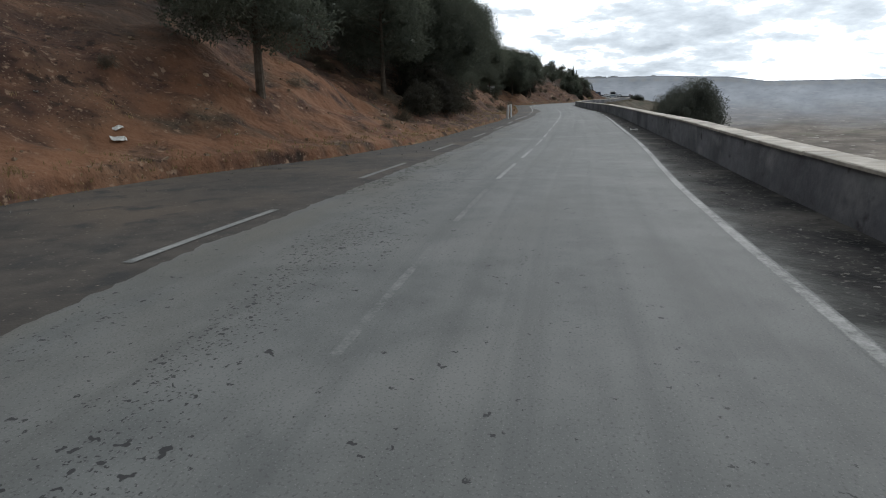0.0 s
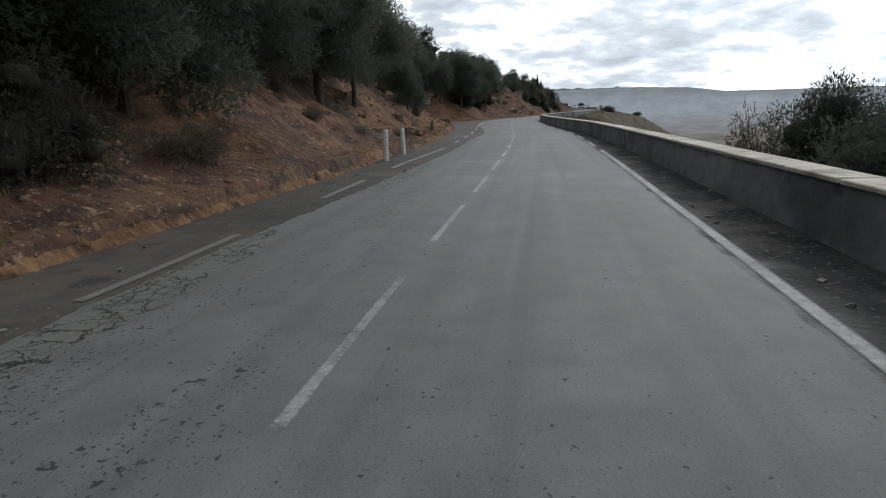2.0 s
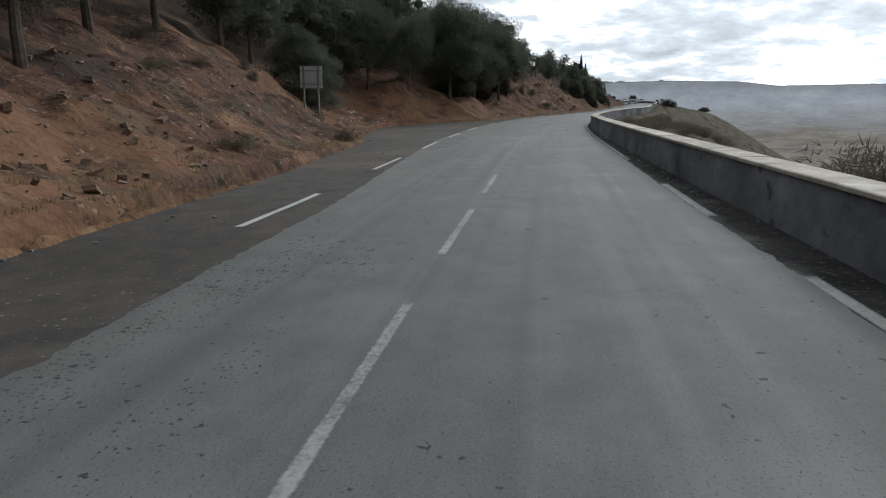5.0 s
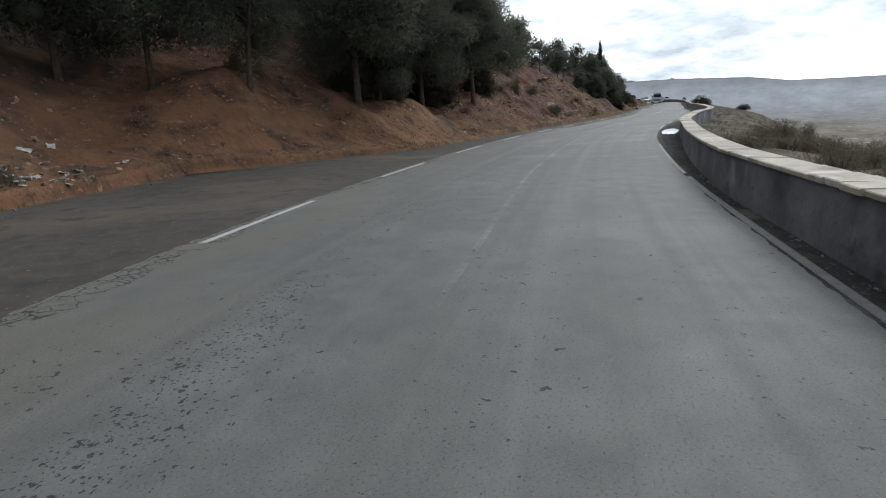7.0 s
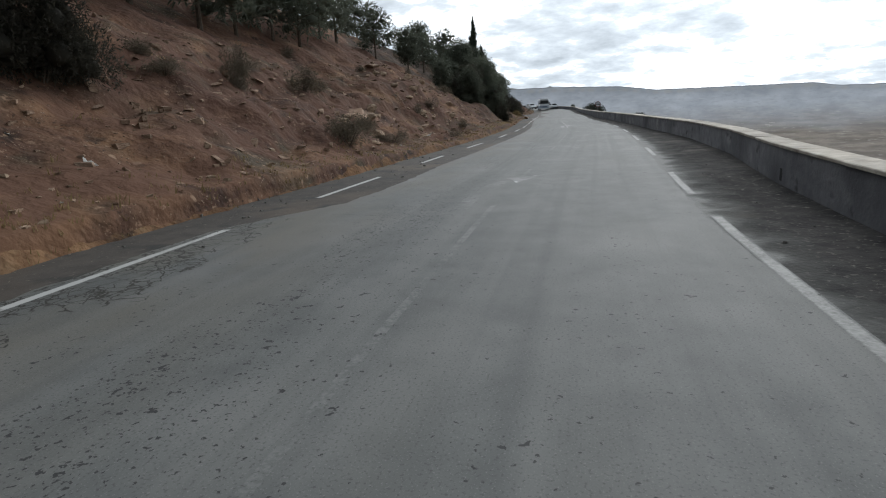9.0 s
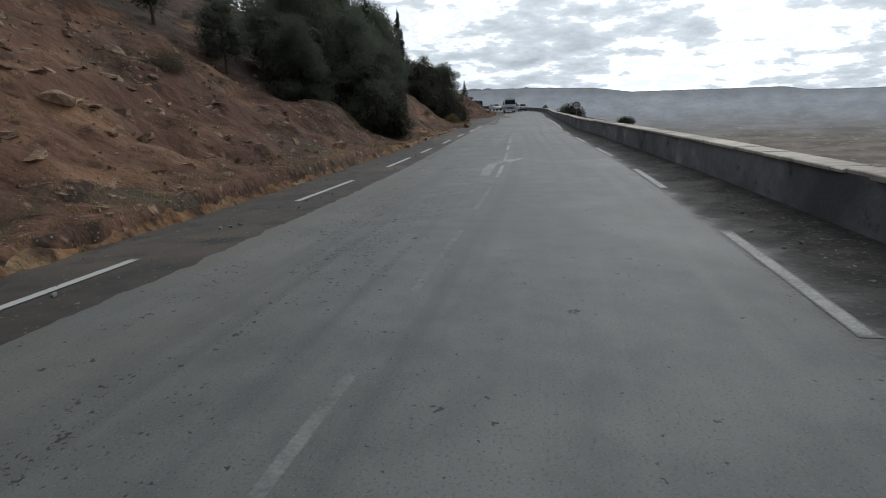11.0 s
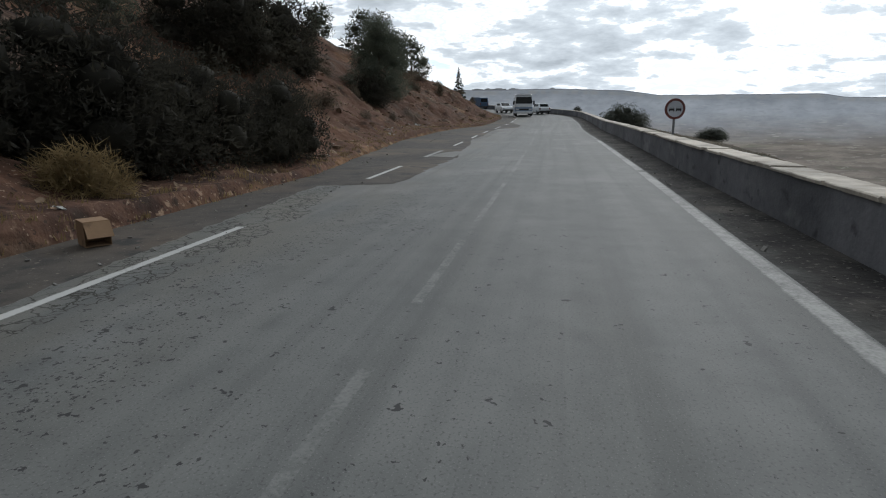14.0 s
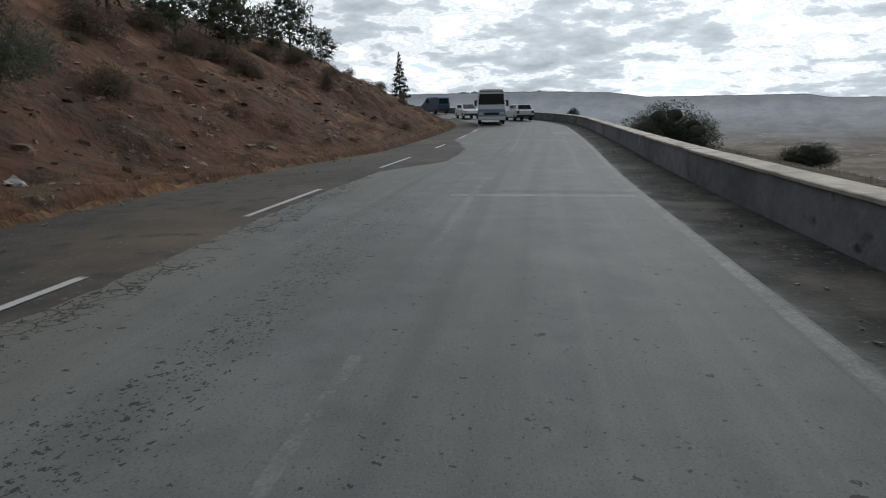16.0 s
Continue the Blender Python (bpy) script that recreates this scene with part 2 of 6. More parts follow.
def worn_asphalt():
    """Pale worn asphalt: wheel-polished streaks along the road, fine aggregate, ravelled pits in bands, dust at the edges.  UV is metres along and across."""
    m = material("worn_asphalt", (0.104, 0.108, 0.105), 0.70, scale=2.2, second=(0.140, 0.144, 0.139), bump=0.16, bump_scale=90.0, bump_dist=0.004,
                 spots=(((0.185, 0.186, 0.178), 0.5, 0.52, 0.75),), big_scale=0.10, big=0.16, spec=0.3, along=True)
    n, l = m.node_tree.nodes, m.node_tree.links
    b = n["Principled BSDF"]
    col = b.inputs["Base Color"].links[0].from_socket
    uv = n.new("ShaderNodeTexCoord").outputs["UV"]

    def noise_of(scale, stretch, detail=4.0):
        mp = n.new("ShaderNodeMapping"); mp.inputs["Scale"].default_value = stretch
        l.new(uv, mp.inputs[0])
        t = n.new("ShaderNodeTexNoise"); t.inputs["Scale"].default_value, t.inputs["Detail"].default_value = scale, detail
        l.new(mp.outputs[0], t.inputs["Vector"])
        return t.outputs["Fac"]

    def ramp(x, a, c, lo=0.0, hi=1.0):
        r = n.new("ShaderNodeMapRange")
        for k, v in zip(("From Min", "From Max", "To Min", "To Max"), (a, c, lo, hi)):
            r.inputs[k].default_value = v
        l.new(x, r.inputs["Value"])
        return r.outputs[0]

    def times(x, y):
        q = n.new("ShaderNodeMath"); q.operation = "MULTIPLY"
        l.new(x, q.inputs[0]); l.new(y, q.inputs[1])
        return q.outputs[0]

    def blend(fac, under, colour):
        x = n.new("ShaderNodeMix"); x.data_type = "RGBA"
        l.new(fac, x.inputs[0]); l.new(under, x.inputs[6]); x.inputs[7].default_value = (*colour, 1)
        return x.outputs[2]

    # wheel-polished and tyre-darkened streaks
    col = blend(ramp(noise_of(1.0, (0.03, 2.4, 1)), 0.50, 0.72, 0.0, 0.6), col, (0.168, 0.170, 0.162))
    col = blend(ramp(noise_of(1.0, (0.05, 3.0, 1)), 0.50, 0.70, 0.0, 0.6), col, (0.080, 0.084, 0.083))
    col = blend(ramp(noise_of(0.8, (0.25, 1.0, 1), 6.0), 0.50, 0.72, 0.0, 0.5), col, (0.095, 0.096, 0.088))
    # brown dust trodden in along the outer edge
    where_ = n.new("ShaderNodeSeparateXYZ")
    l.new(uv, where_.inputs[0])
    col = blend(times(ramp(where_.outputs["Y"], -1.9, -3.6, 0.0, 0.75), ramp(noise_of(1.0, (0.4, 1.2, 1), 5.0), 0.36, 0.6)), col, (0.138, 0.128, 0.106))
    # fine aggregate
    col = blend(ramp(noise_of(55.0, (1, 1, 1), 2.0), 0.56, 0.70, 0.0, 0.6), col, (0.052, 0.053, 0.052))
    col = blend(ramp(noise_of(90.0, (1, 1, 1), 2.0), 0.60, 0.72, 0.0, 0.42), col, (0.27, 0.27, 0.26))
    # small ravelled pits, thickest in the other lane
    where = n.new("ShaderNodeSeparateXYZ")
    l.new(uv, where.inputs[0])
    lane_a = ramp(where.outputs["Y"], -3.6, -2.5)
    lane_b = ramp(where.outputs["Y"], -1.3, -2.1, 0.09, 1.0)
    patchy = ramp(noise_of(1.0, (0.22, 1.2, 1), 4.0), 0.44, 0.58, 0.06, 1.0)
    dens = times(times(lane_a, lane_b), patchy)

    def pits(cells, size, share, colour, under):
        wob = n.new("ShaderNodeTexNoise"); wob.inputs["Scale"].default_value = cells * 2.2
        l.new(uv, wob.inputs["Vector"])
        mv = n.new("ShaderNodeMix"); mv.data_type = "VECTOR"; mv.inputs[0].default_value = 1.1 / cells
        l.new(uv, mv.inputs[4]); l.new(wob.outputs["Color"], mv.inputs[5])
        vo = n.new("ShaderNodeTexVoronoi"); vo.voronoi_dimensions = "2D"; vo.inputs["Scale"].default_value = cells
        l.new(mv.outputs[1], vo.inputs["Vector"])
        pick = n.new("ShaderNodeSeparateXYZ")
        l.new(vo.outputs["Color"], pick.inputs[0])
        keep = n.new("ShaderNodeMath"); keep.operation = "LESS_THAN"
        thin_ = n.new("ShaderNodeMath"); thin_.operation = "MULTIPLY"; thin_.inputs[1].default_value = share
        l.new(dens, thin_.inputs[0])
        l.new(pick.outputs["X"], keep.inputs[0]); l.new(thin_.outputs[0], keep.inputs[1])
        r_ = ramp(pick.outputs["Y"], 0, 1, size * 0.35, size)
        rel = n.new("ShaderNodeMath"); rel.operation = "DIVIDE"
        l.new(vo.outputs["Distance"], rel.inputs[0]); l.new(r_, rel.inputs[1])
        dot_ = ramp(rel.outputs[0], 1.0, 0.75, 0.0, 0.95)
        return blend(times(dot_, keep.outputs[0]), under, colour)

    col = pits(7.0, 0.19, 0.45, (0.026, 0.026, 0.027), col)
    col = pits(13.0, 0.24, 0.6, (0.028, 0.028, 0.029), col)
    col = pits(24.0, 0.28, 0.7, (0.034, 0.034, 0.034), col)
    l.new(col, b.inputs["Base Color"])
    return m


ASPHALT = worn_asphalt()
OLD_ASPHALT = material("old_dark_asphalt", (0.046, 0.041, 0.037), 0.85, scale=3.0, second=(0.076, 0.066, 0.056), bump=0.7, bump_scale=45.0, bump_dist=0.006,
                       spots=(((0.112, 0.086, 0.064), 0.3, 0.50, 0.70), ((0.035, 0.034, 0.033), 1.7, 0.56, 0.68), ((0.18, 0.155, 0.125), 17.0, 0.64, 0.70)), big_scale=0.2, big=0.25, spec=0.3)
GRIT = material("dark_grit", (0.026, 0.0255, 0.026), 1.0, scale=2.5, second=(0.054, 0.051, 0.049), bump=0.7, bump_scale=14.0, bump_dist=0.03,
                spots=(((0.12, 0.11, 0.098), 0.7, 0.54, 0.72), ((0.018, 0.018, 0.019), 1.3, 0.56, 0.7), ((0.13, 0.122, 0.11), 16.0, 0.60, 0.68)), big_scale=0.4, big=0.3, spec=0.08)
def road_paint(name, colour, keep, edge_soft):
    """Paint over the asphalt, worn through in specks and along its edges; the layer 'worn' runs from 0 at the rim to 1 inside."""
    m = ASPHALT.copy()
    m.name = name
    n, l = m.node_tree.nodes, m.node_tree.links
    b = n["Principled BSDF"]
    rim = n.new("ShaderNodeUVMap"); rim.uv_map = "worn"
    sp = n.new("ShaderNodeSeparateXYZ")
    l.new(rim.outputs[0], sp.inputs[0])
    lo = n.new("ShaderNodeMath"); lo.operation = "MINIMUM"
    l.new(sp.outputs["X"], lo.inputs[0]); l.new(sp.outputs["Y"], lo.inputs[1])
    tc = n.new("ShaderNodeTexCoord")
    k = n.new("ShaderNodeMath"); k.operation = "MULTIPLY"; k.inputs[1].default_value = edge_soft
    l.new(lo.outputs[0], k.inputs[0])
    total = k.outputs[0]
    for scale, gain in ((38.0, 0.9), (7.0, 0.8), (0.8, 1.0)):
        t = n.new("ShaderNodeTexNoise"); t.inputs["Scale"].default_value, t.inputs["Detail"].default_value = scale, 4.0
        l.new(tc.outputs["Object"], t.inputs["Vector"])
        q = n.new("ShaderNodeMath"); q.operation = "MULTIPLY_ADD"; q.inputs[1].default_value = gain
        l.new(t.outputs["Fac"], q.inputs[0]); l.new(total, q.inputs[2]); total = q.outputs[0]
    r = n.new("ShaderNodeMapRange")
    r.inputs["From Min"].default_value, r.inputs["From Max"].default_value = 1.55 - keep, 2.15 - keep
    l.new(total, r.inputs["Value"])
    x = n.new("ShaderNodeMix"); x.data_type = "RGBA"
    l.new(r.outputs[0], x.inputs[0]); l.new(b.inputs["Base Color"].links[0].from_socket, x.inputs[6]); x.inputs[7].default_value = (*colour, 1)
    l.new(x.outputs[2], b.inputs["Base Color"])
    return m


gn, gl = GRIT.node_tree.nodes, GRIT.node_tree.links
g_uv = gn.new("ShaderNodeTexCoord")
g_sep = gn.new("ShaderNodeSeparateXYZ")
gl.new(g_uv.outputs["UV"], g_sep.inputs[0])
g_far = gn.new("ShaderNodeMapRange"); g_far.inputs["From Min"].default_value, g_far.inputs["From Max"].default_value, g_far.inputs["To Min"].default_value = 90, 225, 0.05
g_far.inputs["To Max"].default_value = 0.22
gl.new(g_sep.outputs["X"], g_far.inputs["Value"])
g_no = gn.new("ShaderNodeTexNoise"); g_no.inputs["Scale"].default_value, g_no.inputs["Detail"].default_value = 0.9, 6.0
gl.new(g_uv.outputs["Object"], g_no.inputs["Vector"])
g_pa = gn.new("ShaderNodeMapRange"); g_pa.inputs["From Min"].default_value, g_pa.inputs["From Max"].default_value, g_pa.inputs["To Min"].default_value = 0.35, 0.62, 0.3
gl.new(g_no.outputs["Fac"], g_pa.inputs["Value"])
g_mu = gn.new("ShaderNodeMath"); g_mu.operation = "MULTIPLY"
gl.new(g_far.outputs[0], g_mu.inputs[0]); gl.new(g_pa.outputs[0], g_mu.inputs[1])
g_mx = gn.new("ShaderNodeMix"); g_mx.data_type = "RGBA"; g_mx.inputs[7].default_value = (0.095, 0.089, 0.080, 1)
gb = gn["Principled BSDF"]
gl.new(g_mu.outputs[0], g_mx.inputs[0]); gl.new(gb.inputs["Base Color"].links[0].from_socket, g_mx.inputs[6]); gl.new(g_mx.outputs[2], gb.inputs["Base Color"])
# asphalt showing through the grit on the side of the road
g_rim = gn.new("ShaderNodeUVMap"); g_rim.uv_map = "worn"
g_rs = gn.new("ShaderNodeSeparateXYZ")
gl.new(g_rim.outputs[0], g_rs.inputs[0])
g_bn = gn.new("ShaderNodeTexNoise"); g_bn.inputs["Scale"].default_value, g_bn.inputs["Detail"].default_value = 1.6, 7.0
gl.new(g_uv.outputs["Object"], g_bn.inputs["Vector"])
g_ad = gn.new("ShaderNodeMath"); g_ad.operation = "MULTIPLY_ADD"; g_ad.inputs[1].default_value = 0.6
gl.new(g_bn.outputs["Fac"], g_ad.inputs[0]); gl.new(g_rs.outputs["X"], g_ad.inputs[2])
g_th = gn.new("ShaderNodeMapRange")
g_th.inputs["From Min"].default_value, g_th.inputs["From Max"].default_value, g_th.inputs["To Min"].default_value, g_th.inputs["To Max"].default_value = 0.56, 0.86, 1.0, 0.0
gl.new(g_ad.outputs[0], g_th.inputs["Value"])
g_m2 = gn.new("ShaderNodeMix"); g_m2.data_type = "RGBA"; g_m2.inputs[7].default_value = (0.112, 0.113, 0.107, 1)
gl.new(g_th.outputs[0], g_m2.inputs[0]); gl.new(gb.inputs["Base Color"].links[0].from_socket, g_m2.inputs[6]); gl.new(g_m2.outputs[2], gb.inputs["Base Color"])
for sock, inside, out in (("Roughness", 0.72, 1.0), ("Specular IOR Level", 0.3, 0.08)):
    g_gl = gn.new("ShaderNodeMapRange"); g_gl.inputs["From Min"].default_value, g_gl.inputs["To Min"].default_value, g_gl.inputs["To Max"].default_value = 0.55, out, inside
    gl.new(g_th.outputs[0], g_gl.inputs["Value"]); gl.new(g_gl.outputs[0], gb.inputs[sock])
PAINT = road_paint("worn_road_paint", (0.32, 0.32, 0.307), -0.05, 0.6)
BRIGHT = road_paint("white_road_paint", (0.46, 0.46, 0.445), 0.30, 0.6)
FADED = road_paint("faded_road_paint", (0.225, 0.227, 0.217), -0.26, 0.6)
RENDERED = material("cement_rendered_wall", (0.140, 0.141, 0.153), 0.9, scale=3.5, second=(0.195, 0.195, 0.207), bump=0.6, bump_scale=16.0, bump_dist=0.014, spec=0.2,
                    spots=(((0.080, 0.082, 0.090), 0.5, 0.48, 0.70), ((0.30, 0.298, 0.295), 0.9, 0.60, 0.76), ((0.06, 0.06, 0.064), 2.4, 0.62, 0.72)), stretch=(1, 1, 1.3), big_scale=0.22, big=0.25)
COPING = material("cream_stone_coping", (0.41, 0.365, 0.305), 0.85, scale=5.0, second=(0.56, 0.51, 0.445), bump=0.8, bump_scale=20.0, bump_dist=0.01, spec=0.25,
                  spots=(((0.24, 0.21, 0.175), 1.3, 0.56, 0.70), ((0.62, 0.59, 0.54), 1.9, 0.60, 0.72)), per_object=0.10)
PINE = material("pine_needles", (0.098, 0.112, 0.088), 0.75, scale=0.8, second=(0.142, 0.155, 0.115), bump=0, spec=0.2, per_object=0.25)
CYPRESS = material("cypress_green", (0.04, 0.052, 0.04), 0.75, scale=0.8, second=(0.065, 0.08, 0.056), bump=0, spec=0.2, per_object=0.2)
SHRUB = material("shrub_leaves", (0.045, 0.043, 0.035), 0.8, scale=0.8, second=(0.074, 0.069, 0.052), bump=0, spec=0.2, per_object=0.25)


def leafy(m, amount=0.4):
    """Let part of the light through the leaves."""
    n, l = m.node_tree.nodes, m.node_tree.links
    b = n["Principled BSDF"]
    tr = n.new("ShaderNodeBsdfTranslucent")
    l.new(b.inputs["Base Color"].links[0].from_socket, tr.inputs["Color"])
    mx = n.new("ShaderNodeMixShader"); mx.inputs[0].default_value = amount
    l.new(b.outputs[0], mx.inputs[1]); l.new(tr.outputs[0], mx.inputs[2])
    l.new(mx.outputs[0], n["Material Output"].inputs["Surface"])
    return m


DRY = material("dry_grass", (0.20, 0.145, 0.075), 0.9, scale=1.5, second=(0.33, 0.25, 0.13), bump=0, spec=0.1)
BROOM = material("grey_green_broom", (0.125, 0.106, 0.08), 0.9, scale=1.5, second=(0.18, 0.15, 0.11), bump=0, spec=0.1)
OLIVE = material("olive_grey_leaves", (0.080, 0.088, 0.076), 0.9, scale=1.5, second=(0.145, 0.152, 0.124), bump=0, spec=0.1)
GREYBUSH = material("grey_dry_twigs", (0.135, 0.115, 0.088), 0.9, scale=1.5, second=(0.21, 0.18, 0.138), bump=0, spec=0.1)
for m_ in (PINE, CYPRESS, SHRUB, BROOM, DRY, GREYBUSH, OLIVE):
    leafy(m_, 0.42)
CONCRETE_EDGE = material("weathered_concrete", (0.14, 0.135, 0.125), 0.9, scale=4.0, second=(0.22, 0.21, 0.195), bump=0.4, bump_dist=0.01, spec=0.2)
BANK = material("tan_clay_bank", (0.12, 0.065, 0.037), 0.95, scale=3.0, detail=9.0, second=(0.22, 0.128, 0.07), bump=1.0, bump_scale=7.0, bump_dist=0.09, spec=0.12,
                spots=(((0.06, 0.038, 0.025), 2.4, 0.53, 0.63), ((0.28, 0.19, 0.11), 1.1, 0.58, 0.7)), big_scale=0.4, big=0.35)
BARK = material("pine_bark", (0.075, 0.058, 0.045), 0.95, scale=6.0, second=(0.14, 0.115, 0.09), bump=0.8, bump_scale=14.0, bump_dist=0.03, spec=0.15)
SLAB = material("tan_bedded_rock", (0.20, 0.125, 0.085), 0.9, scale=4.0, second=(0.40, 0.295, 0.215), bump=0.9, bump_scale=16.0, bump_dist=0.03, spec=0.15, per_object=0.4,
                spots=(((0.12, 0.075, 0.048), 2.5, 0.55, 0.66),), stretch=(1, 1, 3))
ARROW = road_paint("arrow_paint", (0.27, 0.272, 0.262), 0.1, 0.5)
STONE = material("pale_stone", (0.22, 0.15, 0.10), 0.9, scale=5.0, second=(0.36, 0.27, 0.19), bump=0.6, bump_dist=0.02, spec=0.2, per_object=0.35)

# ---- the line of the road: the driven lane, s metres along it, d metres to its right ----
ROAD = [(-9.0, -35.0), (-5.8, -23.0), (-2.9, -11.5), (0.0, 0.0), (2.4, 8.9), (5.2, 18.1), (8.0, 28.0), (10.8, 38.1), (13.3, 47.6), (15.6, 57.0), (17.7, 66.6),
        (20.0, 76.9), (22.6, 88.1), (25.8, 99.5), (29.7, 110.3), (34.3, 120.3), (39.3, 130.2), (44.2, 140.0), (48.6, 149.7), (52.5, 159.4),
        (56.6, 169.6), (61.0, 179.8), (65.3, 189.9), (69.6, 200.1), (74.2, 211.4), (79.0, 222.4), (83.4, 233.0), (86.6, 241.5), (88.2, 249.0),
        (88.4, 256.5), (87.4, 265.0), (85.2, 274.0), (82.0, 283.0), (78.0, 292.0), (72.5, 302.0), (65.0, 313.0), (55.0, 325.0), (44.0, 336.0)]


def spline(points, per=16):
    p = np.array([2 * np.array(points[0]) - points[1], *points, 2 * np.array(points[-1]) - points[-2]], float)
    u = np.linspace(0, 1, per, endpoint=False)[:, None]
    out = [0.5 * (2 * b + (c - a) * u + (2 * a - 5 * b + 4 * c - d) * u**2 + (3 * b - a - 3 * c + d) * u**3)
           for a, b, c, d in zip(p, p[1:], p[2:], p[3:])]
    return np.concatenate([*out, p[-2:-1]])


LINE = spline(ROAD)
RUN = np.r_[0, np.cumsum(np.hypot(*np.diff(LINE, axis=0).T))]
RUN -= RUN[3 * 16]
S0, S1 = float(RUN[0]) + 1, float(RUN[-1]) - 1
_heading = np.arctan2(np.gradient(LINE[:, 0], RUN), np.gradient(LINE[:, 1], RUN))


def at(s, d):
    """World x, y of the place s along and d to the right; arrays are welcome."""
    s, d = np.asarray(s, float), np.asarray(d, float)
    h = np.interp(s, RUN, _heading)
    return np.interp(s, RUN, LINE[:, 0]) + d * np.cos(h), np.interp(s, RUN, LINE[:, 1]) - d * np.sin(h)


def heading(s):
    """Degrees to turn a thing that faces +y so that it faces along the road."""
    return -math.degrees(float(np.interp(s, RUN, _heading)))


def road_z(s):
    """The road is level, then climbs gently round the last bend."""
    u = np.maximum(0, np.asarray(s, float) - 225)
    return np.where(u < 75, 0.0003 * u**2, 0.0003 * 75**2 + 0.03 * (u - 75))


def table(pairs):
    a = np.array(pairs, float).T
    return lambda s: np.interp(s, a[0], a[1])


foot = table([(-40, -8), (0, -8.3), (8, -8.1), (10, -7.7), (14, -6.1), (19, -5.2), (29, -5.0), (38, -4.8), (54, -4.9), (65, -5.3), (74, -5.7), (85, -7.2), (92, -9.5),
              (97, -10.4), (102, -10.9), (106, -9.0), (110, -6.6), (121, -5.8), (130, -5.5), (169, -5.2), (190, -5.5), (198, -5.4), (202, -6.0), (212, -7.1),
              (223, -7.2), (229, -6.8), (234, -5.9), (260, -6.0), (400, -6.0)])
wall_d = table([(-40, 3.0), (5, 3.05), (23, 2.85), (40, 2.9), (56, 2.95), (64, 2.7), (80, 2.4), (93, 2.25), (98, 2.15), (104, 2.4), (110, 2.7), (114, 2.75), (120, 2.95),
                (128, 3.2), (134, 3.6), (141, 3.6), (150, 3.1), (160, 2.95), (172, 3.0), (184, 2.75), (200, 2.75), (216, 2.95), (228, 3.0), (400, 3.0)])
right_line = table([(-40, 1.8), (10, 1.78), (33, 1.98), (54, 2.25), (60, 2.3), (70, 2.1), (92, 1.98), (98, 1.95), (105, 1.98), (110, 1.95), (118, 1.8), (124, 1.72), (134, 1.8), (160, 1.85), (177, 1.85), (200, 1.85),
                    (216, 1.75), (240, 1.8), (400, 1.8)])
left_line = table([(-40, -3.9), (5, -3.92), (8, -3.8), (11, -3.8), (13, -3.75), (16, -3.93), (20, -3.87), (24, -3.75), (29, -3.68), (38, -3.8), (41, -3.82), (47.4, -3.56), (51, -3.64), (57, -3.63), (70, -3.7), (88, -4.23), (98, -4.5), (136, -4.55), (150, -4.4), (170, -3.95), (180, -3.88),
                   (206, -3.97), (217, -4.14), (240, -4.2), (400, -4.2)])
centre_line = table([(-40, -1.25), (9, -1.25), (28, -1.18), (54, -1.0), (80, -0.95), (95, -1.0), (101, -1.12), (125, -1.22), (150, -1.18), (170, -1.1), (198, -1.03), (215, -1.1), (400, -1.2)])
edge = table([(-40, -3.45), (3, -3.48), (5, -3.6), (7, -3.48), (10, -3.42), (20, -3.4), (23, -3.4), (26, -3.52), (30, -3.5), (36, -3.3), (40, -3.2), (44, -3.08), (50, -3.05), (55.5, -3.11), (61, -2.8), (70, -3.1), (78, -3.8), (82, -4.1), (86, -4.42),
              (92, -4.42), (94, -4.6), (118, -4.75), (124, -4.7), (126.2, -3.75), (129, -3.62), (132, -3.75), (140, -3.7), (160, -3.6), (175, -3.6), (181, -3.62), (183, -3.95), (188, -4.1), (193, -4.4), (195.9, -4.55), (196.3, -3.2), (197.3, -3.05),
              (199, -3.13), (201.4, -3.09), (203, -2.99), (206, -3.3), (209, -3.45), (213, -3.9), (217, -3.75), (222, -3.9), (227, -3.9), (230, -2.7), (236, -3.1), (240, -4.3), (400, -4.3)])
_inset = table([(-40, 0.0), (18, 0.0), (24, 0.14), (56, 0.14), (64, 0.05), (90, 0.1), (118, -0.05), (124, 0.1), (172, 0.14), (182, 0.0), (400, 0.0)])


def lane_right(s):
    """Right-hand edge of the pale wearing course."""
    return right_line(s) - _inset(s)


def rough2(x, y, size, seed=0.0):
    """Smooth noise of about -1 to 1 with the given wavelength in metres."""
    return np.array([noise.noise((a / size + seed, b / size - seed, seed * 0.37)) for a, b in zip(np.ravel(x), np.ravel(y))]).reshape(np.shape(x))


